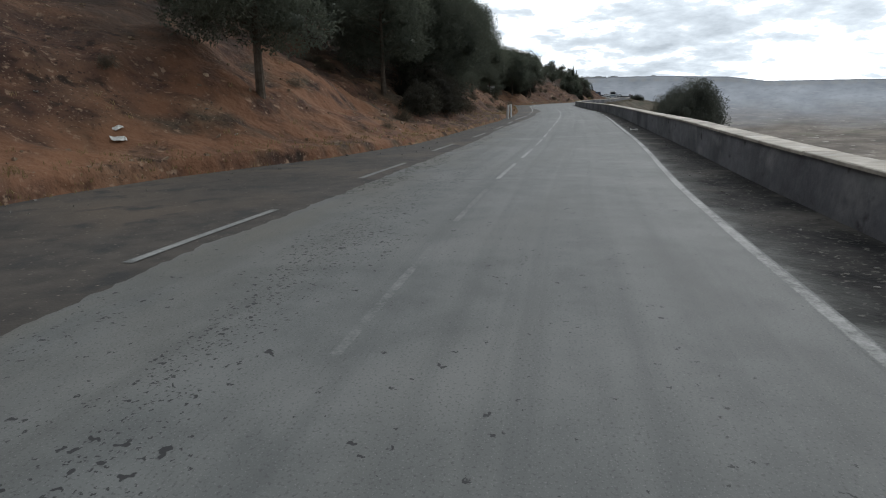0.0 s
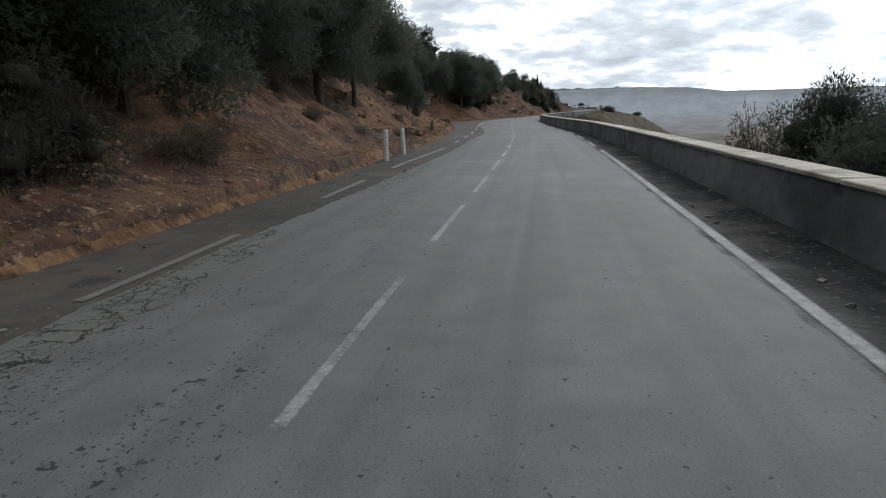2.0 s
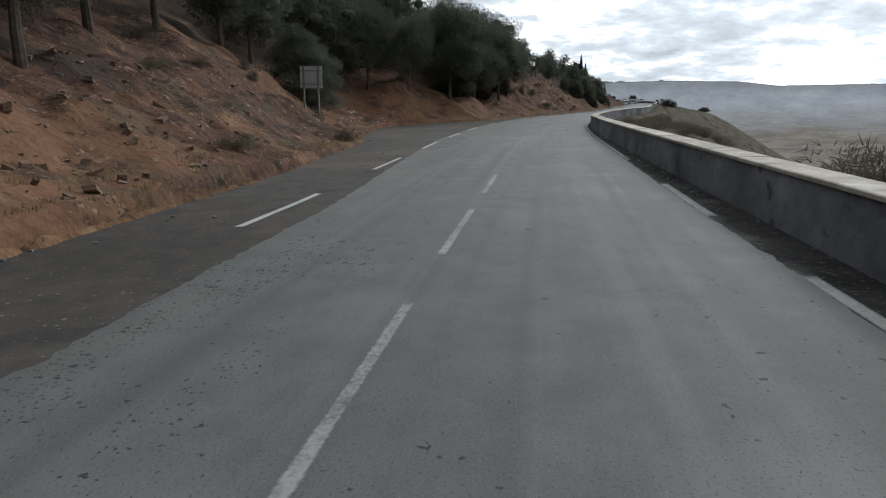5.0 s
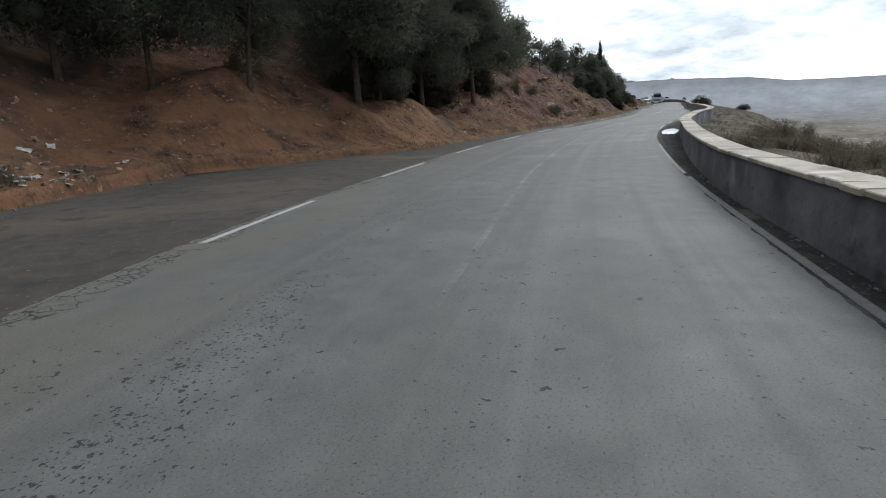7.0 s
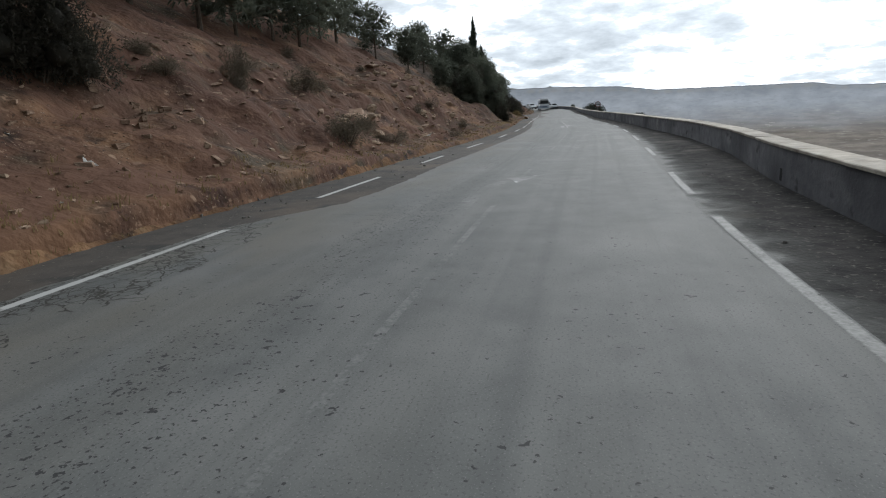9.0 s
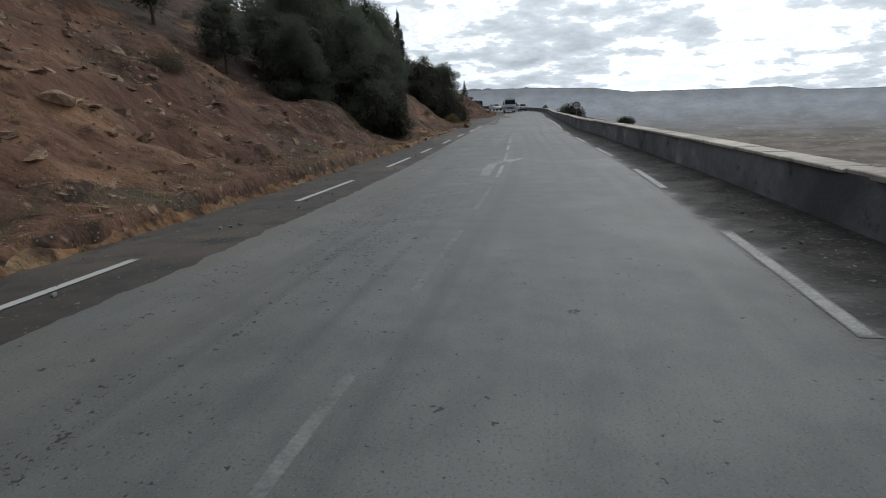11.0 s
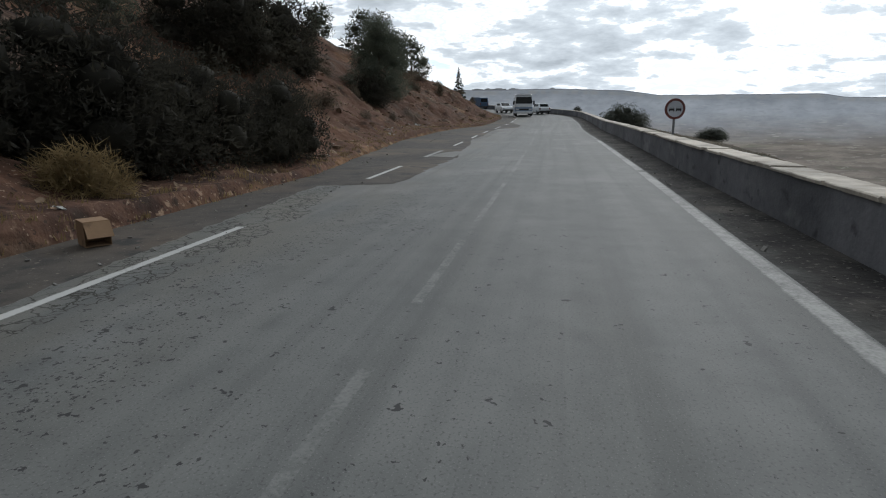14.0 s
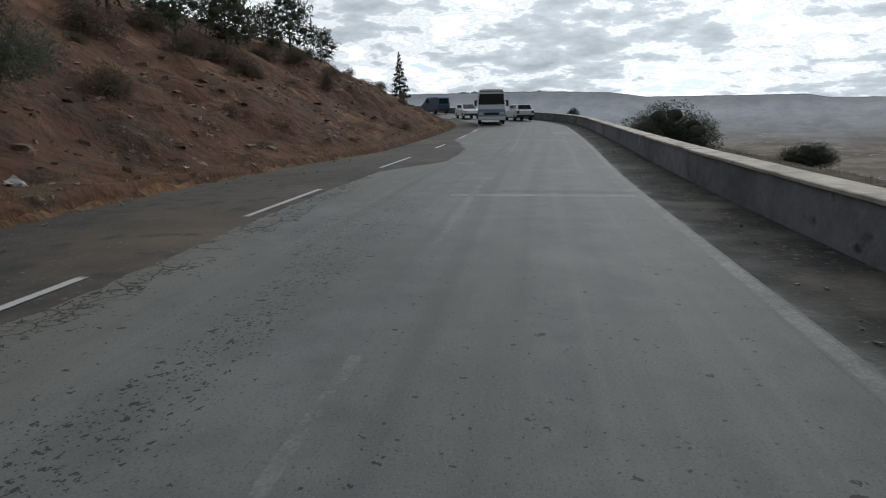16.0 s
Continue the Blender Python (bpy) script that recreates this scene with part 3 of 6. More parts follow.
def hill_z(s, d):
    """Height of the cut slope, rising from its foot."""
    s, d = np.asarray(s, float), np.asarray(d, float)
    e = np.maximum(0, foot(s) - d)
    low = 0.10 * e + 0.115 * e**2
    z = np.where(e < 2.6, low, 0.26 + 0.7774 + 0.60 * (e - 2.6))
    z = np.where(e < 13, z, 0.26 + 0.7774 + 0.60 * 10.4 + 0.36 * (e - 13))
    z = z + (0.24 + 0.10 * np.sin(s * 0.21)) * np.clip((e - 0.005) / 0.1, 0, 1) - 0.06 * (e <= 0.0)
    z = z + 1.5 * np.exp(-(((s - 105.5) / 3.0) ** 2 + ((d + 12.6) / 1.6) ** 2)) + 0.8 * np.exp(-(((s - 185.5) / 3.4) ** 2 + ((d + 7.9) / 1.2) ** 2)) + 0.7 * np.exp(-(((s - 114) / 3.0) ** 2 + ((d + 8.8) / 1.2) ** 2))
    z = z + 0.6 * np.exp(-(((s - 146) / 7.0) ** 2 + ((d + 10.0) / 1.5) ** 2)) + 0.7 * np.exp(-(((s - 166) / 2.5) ** 2 + ((d + 7.6) / 1.1) ** 2))
    # the crest flattens towards the last bend
    flat_ = np.clip((s - 230) / 14, 0, 1)
    z = np.where(z > 2.9, z - flat_ * 0.30 * (z - 2.9), z)
    x, y = at(s, d)
    # worn ledges across the slope
    q = z * 0.8 + 0.7 * rough2(x, y, 8.0, 6.4) + 0.18 * rough2(x, y, 1.9, 2.9)
    f = q - np.floor(q)
    f = np.clip((f - 0.62) / 0.38, 0, 1)
    z = z + np.clip((e - 1.2) / 2, 0, 1) * (0.26 + 0.24 * rough2(x, y, 11.0, 8.8)) * (f * f * (3 - 2 * f) - (q - np.floor(q)))
    grow = np.clip(e / 3.0, 0, 1)
    z = z + grow * (0.75 * rough2(x, y, 9.0, 3.1) + 0.42 * rough2(x, y, 3.3, 7.7)) + np.clip(e / 1.2, 0, 1) * (0.22 * rough2(x, y, 1.3, 1.3) + 0.07 * rough2(x, y, 0.6, 5.3) - 0.22 * np.abs(rough2(x, y, 2.2, 9.1)))
    # broken, crumbling faces where the rock comes through
    chunky = np.interp(s, [44, 50, 74, 80, 122, 130, 160, 170, 198, 215, 255], [0.35, 1, 1, 0.2, 0.3, 1, 1, 0.3, 0.4, 0.9, 0.9]) * np.clip((e - 0.3) / 0.8, 0, 1) * np.clip((9 - e) / 3, 0.25, 1)
    z = z + chunky * (0.20 * np.abs(rough2(x, y, 0.95, 4.7)) + 0.13 * rough2(x, y, 0.42, 6.9) - 0.05)
    return z + road_z(s)


def bank_z(s, d):
    """Height of the ground that falls away outside the wall."""
    s, d = np.asarray(s, float), np.asarray(d, float)
    e = np.maximum(0, d - wall_d(s) - 0.5)
    shelf = np.interp(s, [-40, 60, 85, 105, 125, 150, 175, 195, 215, 235, 280, 300], [1.5, 2.5, 3, 7, 3, 2, 1.5, 2, 4, 14, 14, 6])
    z = -0.1 - np.interp(s, [200, 235], [0.10, 0.17]) * np.minimum(e, shelf) - 0.62 * np.maximum(0, e - shelf)
    x, y = at(s, d)
    return z + np.clip(e, 0, 1) * (0.35 * rough2(x, y, 6.0, 2.2) + 0.12 * rough2(x, y, 1.4, 4.1)) + road_z(s)


# ---- mesh helpers ----
def link(name, verts, faces, mat, parent=None, smooth=True, label=""):
    me = bpy.data.meshes.new(name)
    me.from_pydata([tuple(v) for v in verts], [], [tuple(f) for f in faces])
    me.materials.append(mat)
    if smooth:
        me.polygons.foreach_set("use_smooth", [True] * len(me.polygons))
    me.update()
    ob = new(name, me)
    if parent is not None:
        ob.parent = parent
    if label:
        ob["label"] = label
    return ob


def part(name, bm, mat, parent=None, label="", smooth=False):
    me = bpy.data.meshes.new(name)
    bmesh.ops.recalc_face_normals(bm, faces=bm.faces)
    bm.to_mesh(me)
    bm.free()
    me.materials.append(mat)
    if smooth:
        me.polygons.foreach_set("use_smooth", [True] * len(me.polygons))
    ob = new(name, me)
    if parent is not None:
        ob.parent = parent
    if label:
        ob["label"] = label
    return ob


def sheet(name, svals, dcols, zfun, mat, parent=None):
    """A sheet over the plan: dcols(s) gives the offsets of one row."""
    rows = np.array([dcols(s) for s in svals])
    ss = np.repeat(np.array(svals)[:, None], rows.shape[1], 1)
    x, y = at(ss, rows)
    z = zfun(ss, rows)
    n, m = rows.shape
    verts = np.stack([x, y, z], -1).reshape(-1, 3)
    i = np.arange((n - 1) * (m - 1))
    a = (i // (m - 1)) * m + i % (m - 1)
    faces = np.stack([a, a + 1, a + m + 1, a + m], -1)
    ob = link(name, verts.tolist(), faces.tolist(), mat, parent)
    uv = ob.data.uv_layers.new(name="plan")
    both_ = np.stack([ss, rows], -1).reshape(-1, 2)[faces.ravel()]
    uv.data.foreach_set("uv", both_.ravel().astype(np.float32))
    return ob


def box(bm, x0, y0, z0, x1, y1, z1, bevel=0.0, m=None):
    r = bmesh.ops.create_cube(bm, size=1.0)
    mm = Matrix.Translation(((x0 + x1) / 2, (y0 + y1) / 2, (z0 + z1) / 2)) @ Matrix.Diagonal((x1 - x0, y1 - y0, z1 - z0, 1))
    bmesh.ops.transform(bm, matrix=(m @ mm) if m else mm, verts=r["verts"])
    if bevel:
        es = {e for v in r["verts"] for e in v.link_edges}
        bmesh.ops.bevel(bm, geom=list(es), offset=bevel, segments=2, affect="EDGES", profile=0.5)
    return bm


def tube(bm, p, q, r0, r1, sides=8, cap=True):
    p, q = Vector(p), Vector(q)
    m = Matrix.Translation((p + q) / 2) @ (q - p).to_track_quat("Z", "Y").to_matrix().to_4x4()
    bmesh.ops.create_cone(bm, cap_ends=cap, segments=sides, radius1=r0, radius2=r1, depth=(q - p).length, matrix=m)
    return bm


# ---- ground, road ----
steps = np.arange(S0, S1, 0.2)
levels = np.r_[0, 0.2, 0.26, 0.31, 0.38, 0.5, np.arange(0.62, 6.0, 0.14), np.arange(6.0, 9.0, 0.22), np.arange(9.0, 14, 0.4), 14, 15, 16.5, 18, 20, 22, 25, 28, 32, 37, 43, 50]
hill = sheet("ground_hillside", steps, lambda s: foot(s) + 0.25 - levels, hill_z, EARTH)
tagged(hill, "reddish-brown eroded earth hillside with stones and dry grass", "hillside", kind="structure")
out_levels = np.r_[0, 0.4, 0.9, 1.5, 2.2, 3, 4, 5, 6.5, 8, 10, 12, 15, 18, 22, 27, 34, 45, 60, 80, 110, 150]
bank = sheet("ground_outer_slope", np.arange(S0, S1, 1.0), lambda s: wall_d(s) + 0.3 + out_levels, bank_z, SCRUB)
tagged(bank, "dry scrubby ground falling away outside the parapet", "hillside", kind="structure")

road = sheet("road", np.arange(S0, S1, 1.0), lambda s: np.linspace(foot(s) - 0.3, wall_d(s) + 0.15, 7), lambda s, d: road_z(s), OLD_ASPHALT)
tagged(road, "two-lane mountain road with dark old asphalt shoulders", "road", kind="structure")


# a low clay bank where the slope was cut back
def clay_bank(s0, s1, tall, broken):
    ss = np.arange(s0, s1, 0.13)
    fade = np.clip(np.minimum(ss - s0, s1 - ss) / 1.5, 0, 1)
    verts = []
    for s, u in zip(ss, fade):
        n1, n2 = noise.noise((s * 0.8, 3, 1)), noise.noise((s * 2.6, 7, 2)) + 0.7 * noise.noise((s * 7.0, 5, 6))
        n3 = noise.noise((s * 0.33, 11, 4))
        h = 0.8 * tall * u * min(1.15, max(0.12, 1 - 0.4 * broken + broken * (0.75 * n1 + 0.35 * n2 + 0.8 * n3)))
        for dd, z in ((0.10, -0.03), (0.03, 0.30 * h), (-0.03, 0.75 * h), (-0.10, h), (-0.28, h * 1.06), (-0.55, h * 0.9), (-0.8, h * 0.5)):
            x, y = at(s, foot(s) + dd + 0.07 * n2 + 0.05 * n1)
            verts.append((float(x), float(y), float(road_z(s)) + z))
    k = 7
    faces = [(i * k + j, i * k + j + 1, (i + 1) * k + j + 1, (i + 1) * k + j) for i in range(len(ss) - 1) for j in range(k - 1)]
    ob = link("clay_bank", verts, faces, BANK, hill)
    ob["label"] = "low tan clay bank at the foot of the slope"


for a_, b_, t_, k_ in ((18, 41, 0.24, 0.6), (46, 73, 0.2, 0.8), (108, 126, 0.22, 1.0), (127, 160, 0.24, 0.9), (161, 187, 0.24, 0.5), (199, 212, 0.2, 1.0), (214, 232, 0.2, 1.0)):
    clay_bank(a_, b_, t_, k_)


# a kerb of rough tan blocks set on edge along the foot of the cut bank
KERB = material("tan_kerb_stone", (0.20, 0.125, 0.075), 0.95, scale=4.0, second=(0.33, 0.225, 0.145), bump=0.8, bump_scale=18.0, bump_dist=0.02, spec=0.12, per_object=0.3)
kerb_rng = np.random.default_rng(61)
ks = 168.0
while ks < 186.5:
    kl = kerb_rng.uniform(0.55, 1.25)
    if not 177.2 < ks < 178.0 and kerb_rng.random() > 0.12:
        bm = bmesh.new()
        box(bm, -kl / 2 + 0.012, -0.07, -0.1, kl / 2 - 0.012, 0.07, 0.10 + kerb_rng.uniform(-0.02, 0.03), 0.018)
        for v in bm.verts:
            v.co += Vector((0, 0.018, 0.014)) * noise.noise(v.co * 9 + Vector((ks, 0, 0))) * 2
        x, y = at(ks + kl / 2, float(foot(ks + kl / 2)) + 0.13)
        part("kerb_stone", bm, KERB, hill).matrix_basis = pose(float(x), float(y), float(road_z(ks)), kerb_rng.uniform(-6, 6), 0, heading(ks) + 90 + kerb_rng.uniform(-2, 2))
    ks += kl


def ragged(s, seed, amount):
    return amount * (0.3 * noise.noise((s * 0.9, seed, 0)) + 0.6 * noise.noise((s * 2.7, seed, 3)) + 0.5 * noise.noise((s * 8.1, seed, 5)) + 0.4 * noise.noise((s * 19.0, seed, 8)))


lane = sheet("carriageway", np.arange(S0, S1, 0.09),
             lambda s: np.linspace(edge(s) + ragged(s, 1.7, 0.08), lane_right(s) + ragged(s, 9.3, 0.06), 4),
             lambda s, d: road_z(s) + 0.006, ASPHALT, road)
lane["label"] = "worn light grey asphalt carriageway with ragged edges"
verge = sheet("verge", np.arange(S0, S1, 0.2), lambda s: np.linspace(right_line(s) - 0.55, wall_d(s) + 0.1, 7),
              lambda s, d: road_z(s) + 0.003 + np.clip((d - right_line(s) - 0.3), 0, 2) * 0.03, GRIT, road)
own = np.array([[u, 0.0] for _ in np.arange(S0, S1, 0.2) for u in np.linspace(0, 1, 7)])
own_i = np.empty(len(verge.data.loops), np.int32)
verge.data.loops.foreach_get("vertex_index", own_i)
verge.data.uv_layers.new(name="worn").data.foreach_set("uv", own[own_i].ravel().astype(np.float32))
verge["label"] = "damp dark gritty strip along the foot of the parapet"


def mark(name, s0, s1, dfun, width, mat, lift=0.0074):
    inner = np.linspace(s0 + 0.12, s1 - 0.12, max(3, int((s1 - s0) / 1.0) + 2))
    ss = np.r_[s0, inner, s1]
    w = width * 1.1
    ob = sheet(name, ss, lambda s: dfun(s) + w * np.array([-0.5, -0.3, 0.3, 0.5]), lambda s, d: road_z(s) + lift, mat, road)
    worn = np.array([[(0.0 if j in (0, 3) else 1.0, 0.0 if i in (0, len(ss) - 1) else 1.0) for j in range(4)] for i in range(len(ss))]).reshape(-1, 2)
    idx = np.empty(len(ob.data.loops), np.int32)
    ob.data.loops.foreach_get("vertex_index", idx)
    ob.data.uv_layers.new(name="worn").data.foreach_set("uv", worn[idx].ravel().astype(np.float32))
    return ob


def dashes(name, start, stop, dash, pitch, dfun, width, mat, skip=()):
    s = start
    while s < stop:
        if not any(a <= s <= b for a, b in skip):
            mark(name, s, s + dash, dfun, width, mat)
        s += pitch


# centre line: long dashes, worn away in places
for far_end in np.r_[24.9 - 3.85 * np.arange(1, 14), 24.9 + 4.08 * np.arange(0, 13)]:
    mark("centre_dash", far_end - 2.75, far_end, centre_line, 0.095, PAINT if far_end > 12 else FADED)
for a_, b_ in ((80.5, 82.6), (83.2, 85.6), (86.6, 88.3), (92, 98), (98.5, 104)):
    mark("centre_dash", a_, b_, centre_line, 0.10, FADED)
mark("centre_stripe", 105, 126, centre_line, 0.10, FADED)
for far_end in 172.1 + 4.08 * np.arange(-10, 3):
    mark("centre_dash", far_end - 2.75, far_end, centre_line, 0.10, PAINT if far_end > 158 and far_end < 174 else FADED)
for a_, b_ in ((186.0, 188.2), (189.2, 197), (198, 206), (209, 216), (219, 226), (232, 240), (246, 254)):
    mark("centre_dash", a_, b_, centre_line, 0.11, FADED)
# left edge dashes
LEFT = [(4.6 + 5.85 * k, 7.3 + 5.85 * k) for k in range(-5, 6)] + [(39.3, 41.05), (41.2, 47.4), (51.2, 53.5), (55.7, 58.2), (62.0, 64.7), (68.2, 71.0), (74.7, 77.7), (81.1, 84.2)]
LEFT += [(87.6 + 6.62 * k, 90.9 + 6.62 * k) for k in range(6)] + [(126.8, 130.0), (133.3, 135.9), (139.5, 142.6)] + [(147, 150), (154, 157), (160, 163), (165, 167.2), (170.2, 173.1), (176.3, 179.4), (182.6, 185.6), (187.8, 191.9), (197.1, 200.0), (202.9, 205.7),
         (208.4, 211.2), (214.6, 217.4), (220.6, 223.7), (228.0, 231.6), (236, 239), (243, 246), (250, 253)]
for a_, b_ in LEFT:
    mark("edge_dash", a_, b_, left_line, 0.14 if a_ == 202.9 else 0.105, FADED if 9 < a_ < 34 else PAINT if a_ < 60 or a_ == 202.9 else BRIGHT)
# right edge: a worn solid line, then dashes, then nearly gone on the bend
mark("edge_stripe", S0, 44.8, right_line, 0.125, PAINT)
for a_, b_ in ((46.8, 50.0), (52.5, 55.5), (58.0, 61.0), (63.6, 66.7), (69.4, 72.5)):
    mark("edge_dash", a_, b_, right_line, 0.125, PAINT)
mark("edge_stripe", 77, 100, right_line, 0.09, FADED)
mark("edge_stripe", 100.5, 109, right_line, 0.07, PAINT)
for a_, b_ in ((119.5, 125.0), (126.9, 130.1), (134.2, 137.4), (141.4, 144.8), (148.4, 151.6), (155.2, 158.4), (161.8, 165.2), (168.6, 172.5), (175.9, 178.8), (183.0, 186.0)):
    mark("edge_dash", a_, b_, right_line, 0.125, PAINT)
mark("edge_stripe", 186.2, 199.3, right_line, 0.20, PAINT)
mark("edge_stripe", 199.5, 213, right_line, 0.19, PAINT)
mark("edge_stripe", 213.3, S1 - 5, right_line, 0.17, FADED)


def flat_shape(name, corners, mat, lift=0.0074, parent=None):
    """A flat patch lying on the road, from its corners (s, d)."""
    x, y = at([c[0] for c in corners], [c[1] for c in corners])
    z = road_z([c[0] for c in corners]) + lift
    ob = link(name, np.stack([x, y, z], -1).tolist(), [tuple(range(len(corners)))], mat, parent or road, smooth=False)
    uv = ob.data.uv_layers.new(name="plan")
    uv.data.foreach_set("uv", [v for c in corners for v in c])
    ob.data.uv_layers.new(name="worn").data.foreach_set("uv", [0.8] * (2 * len(corners)))
    return ob


# arrows that call the traffic back into its lane
for tip, o in ((129.9, -0.26), (161.9, -0.03), (185.5, 0.03)):
    worn_ = ARROW if tip < 150 else PAINT
    flat_shape("arrow_head", [(tip, o - 0.54), (tip - 0.30, o - 0.98), (tip - 0.5, o - 1.29), (tip - 0.66, o - 1.17), (tip - 0.84, o - 1.08), (tip - 1.02, o - 1.03), (tip - 1.28, o - 0.95), (tip - 1.0, o - 0.86), (tip - 0.6, o - 0.72)], worn_, 0.0076)
    flat_shape("arrow_rim", [(tip + 0.02, o - 0.52), (tip - 0.12, o - 0.74), (tip - 0.17, o - 0.74), (tip - 0.06, o - 0.57)], BRIGHT, 0.0081)
    flat_shape("arrow_rim", [(tip - 1.06, o - 1.02), (tip - 1.30, o - 0.95), (tip - 1.18, o - 0.92), (tip - 1.1, o - 0.96)], BRIGHT, 0.0081)
    flat_shape("arrow_stem", [(tip - 0.75, o - 1.12), (tip - 1.0, o - 1.29), (tip - 1.7, o - 1.49), (tip - 3.05, o - 1.57), (tip - 4.4, o - 1.50), (tip - 4.4, o - 1.30), (tip - 3.05, o - 1.31), (tip - 1.9, o - 1.28), (tip - 1.1, o - 1.04)], FADED if tip != 161.9 else ARROW, 0.0072)

# ---- parapet wall: rendered masonry with a stone coping ----
wall_top = table([(-40, 0.70), (6, 0.70), (18, 0.745), (22, 0.735), (30, 0.71), (43, 0.69), (93, 0.685), (99, 0.65), (118, 0.64), (127, 0.675), (190, 0.665), (198, 0.668), (211, 0.64), (230, 0.65), (400, 0.66)])
ww = np.arange(S0, S1, 0.8)
prof = [(0.0, -0.25), (0.0, -0.046), (0.37, -0.046), (0.37, -0.6)]
wx = []
for s in ww:
    for dd, z in prof:
        x, y = at(s, wall_d(s) + dd + 0.012 * noise.noise((s * 0.7, dd, z * 3)))
        wx.append((float(x), float(y), float(road_z(s)) + z + (float(wall_top(s)) if z == -0.046 else 0)))
wf = [(i * 4 + k, i * 4 + k + 1, (i + 1) * 4 + k + 1, (i + 1) * 4 + k) for i in range(len(ww) - 1) for k in range(3)]
wall = tagged(link("wall_parapet", wx, wf, RENDERED, smooth=False), "low grey cement-rendered parapet wall, stained and patched", "wall", kind="structure")


def coping_block(s0, s1, k, rough=1.0):
    """One rough coping stone: skewed ends, uneven overhang and height."""
    r = np.random.default_rng(k)
    wob, up_, tilt_, skew = rough * r.uniform(-0.008, 0.008), rough * r.uniform(-0.003, 0.004), r.uniform(-0.003, 0.003), r.uniform(-0.09, 0.09, 2)
    verts = []
    for u, s in enumerate(np.linspace(s0 + 0.003, s1 - 0.003, 3)):
        for j, (dd, z) in enumerate(((-0.035, -0.050), (-0.042, -0.012), (-0.030, 0.0), (0.385, 0.0), (0.405, -0.014), (0.405, -0.055))):
            bend = skew[0] * (1 - u / 2) + skew[1] * u / 2
            x, y = at(s + bend * (dd - 0.19) * 2, wall_d(s) + dd + wob * (dd < 0.2) + 0.008 * noise.noise((s * 5, j, k)))
            verts.append((float(x), float(y), float(road_z(s) + wall_top(s)) + z + up_ * (j in (1, 2, 3, 4)) + tilt_ * (u - 1) * (j in (2, 3)) + 0.004 * noise.noise((s * 3, dd * 4, k))))
    faces = [(i * 6 + k_, i * 6 + (k_ + 1) % 6, (i + 1) * 6 + (k_ + 1) % 6, (i + 1) * 6 + k_) for i in range(2) for k_ in range(6)]
    faces += [tuple(range(6)), tuple(range(12, 18))[::-1]]
    return verts, faces


# weep holes low in the wall, solid boxes with the hole's shade as colour
HOLE = plain("shadowed_hole", (0.012, 0.012, 0.013), 0.9)
for s in (43.2, 58.3, 127.7, 163.5, 184.3):
    x, y = at(s, wall_d(s))
    ob = part("weep_hole", box(bmesh.new(), -0.06, -0.004, 0.10, 0.06, 0.10, 0.30), HOLE, wall, "dark rectangular drain hole")
    ob.matrix_basis = pose(float(x), float(y), float(road_z(s)), 0, 0, heading(s) - 90)

# the high ground behind the hillside, out to the horizon
us = np.arange(S0, 205, 6.0)
ux, uy = at(us, foot(us) - 48.0)
uz = hill_z(us, foot(us) - 48.0) - 0.4
turn_ = np.radians(np.interp(us, [S0, 205], [205, 295]))
reach_ = np.array([0, 8, 25, 70, 180, 450, 1100, 3200.0])
upv = [(float(x + r * math.sin(a)), float(y + r * math.cos(a)), float(z + 6 * (1 - math.exp(-r / 120)) + 1.5 * noise.noise((x / 30 + r / 40, y / 30, 1)) * min(1, r / 30)))
       for x, y, z, a in zip(ux, uy, uz, turn_) for r in reach_]
k8 = len(reach_)
upf = [(i * k8 + k, i * k8 + k + 1, (i + 1) * k8 + k + 1, (i + 1) * k8 + k) for i in range(len(us) - 1) for k in range(k8 - 1)]
tagged(link("ground_upland", upv, upf, SCRUB), "dry scrubby high ground behind the wooded slope", "hillside", kind="structure")

# ---- valley and far plateau ----
CX, CY = 40.0, 110.0
RIM = table([(-60, 1.4), (5, 1.5), (11, 1.6), (17.5, 1.6), (21, 1.66), (24.4, 1.6), (28.4, 1.44), (29.6, 1.3), (31.5, 1.0), (38, 0.97), (43.7, 0.95), (45.3, 0.64), (49, 0.6), (60, 0.6), (80, 0.5), (125, 0.4), (206, 0.4)])


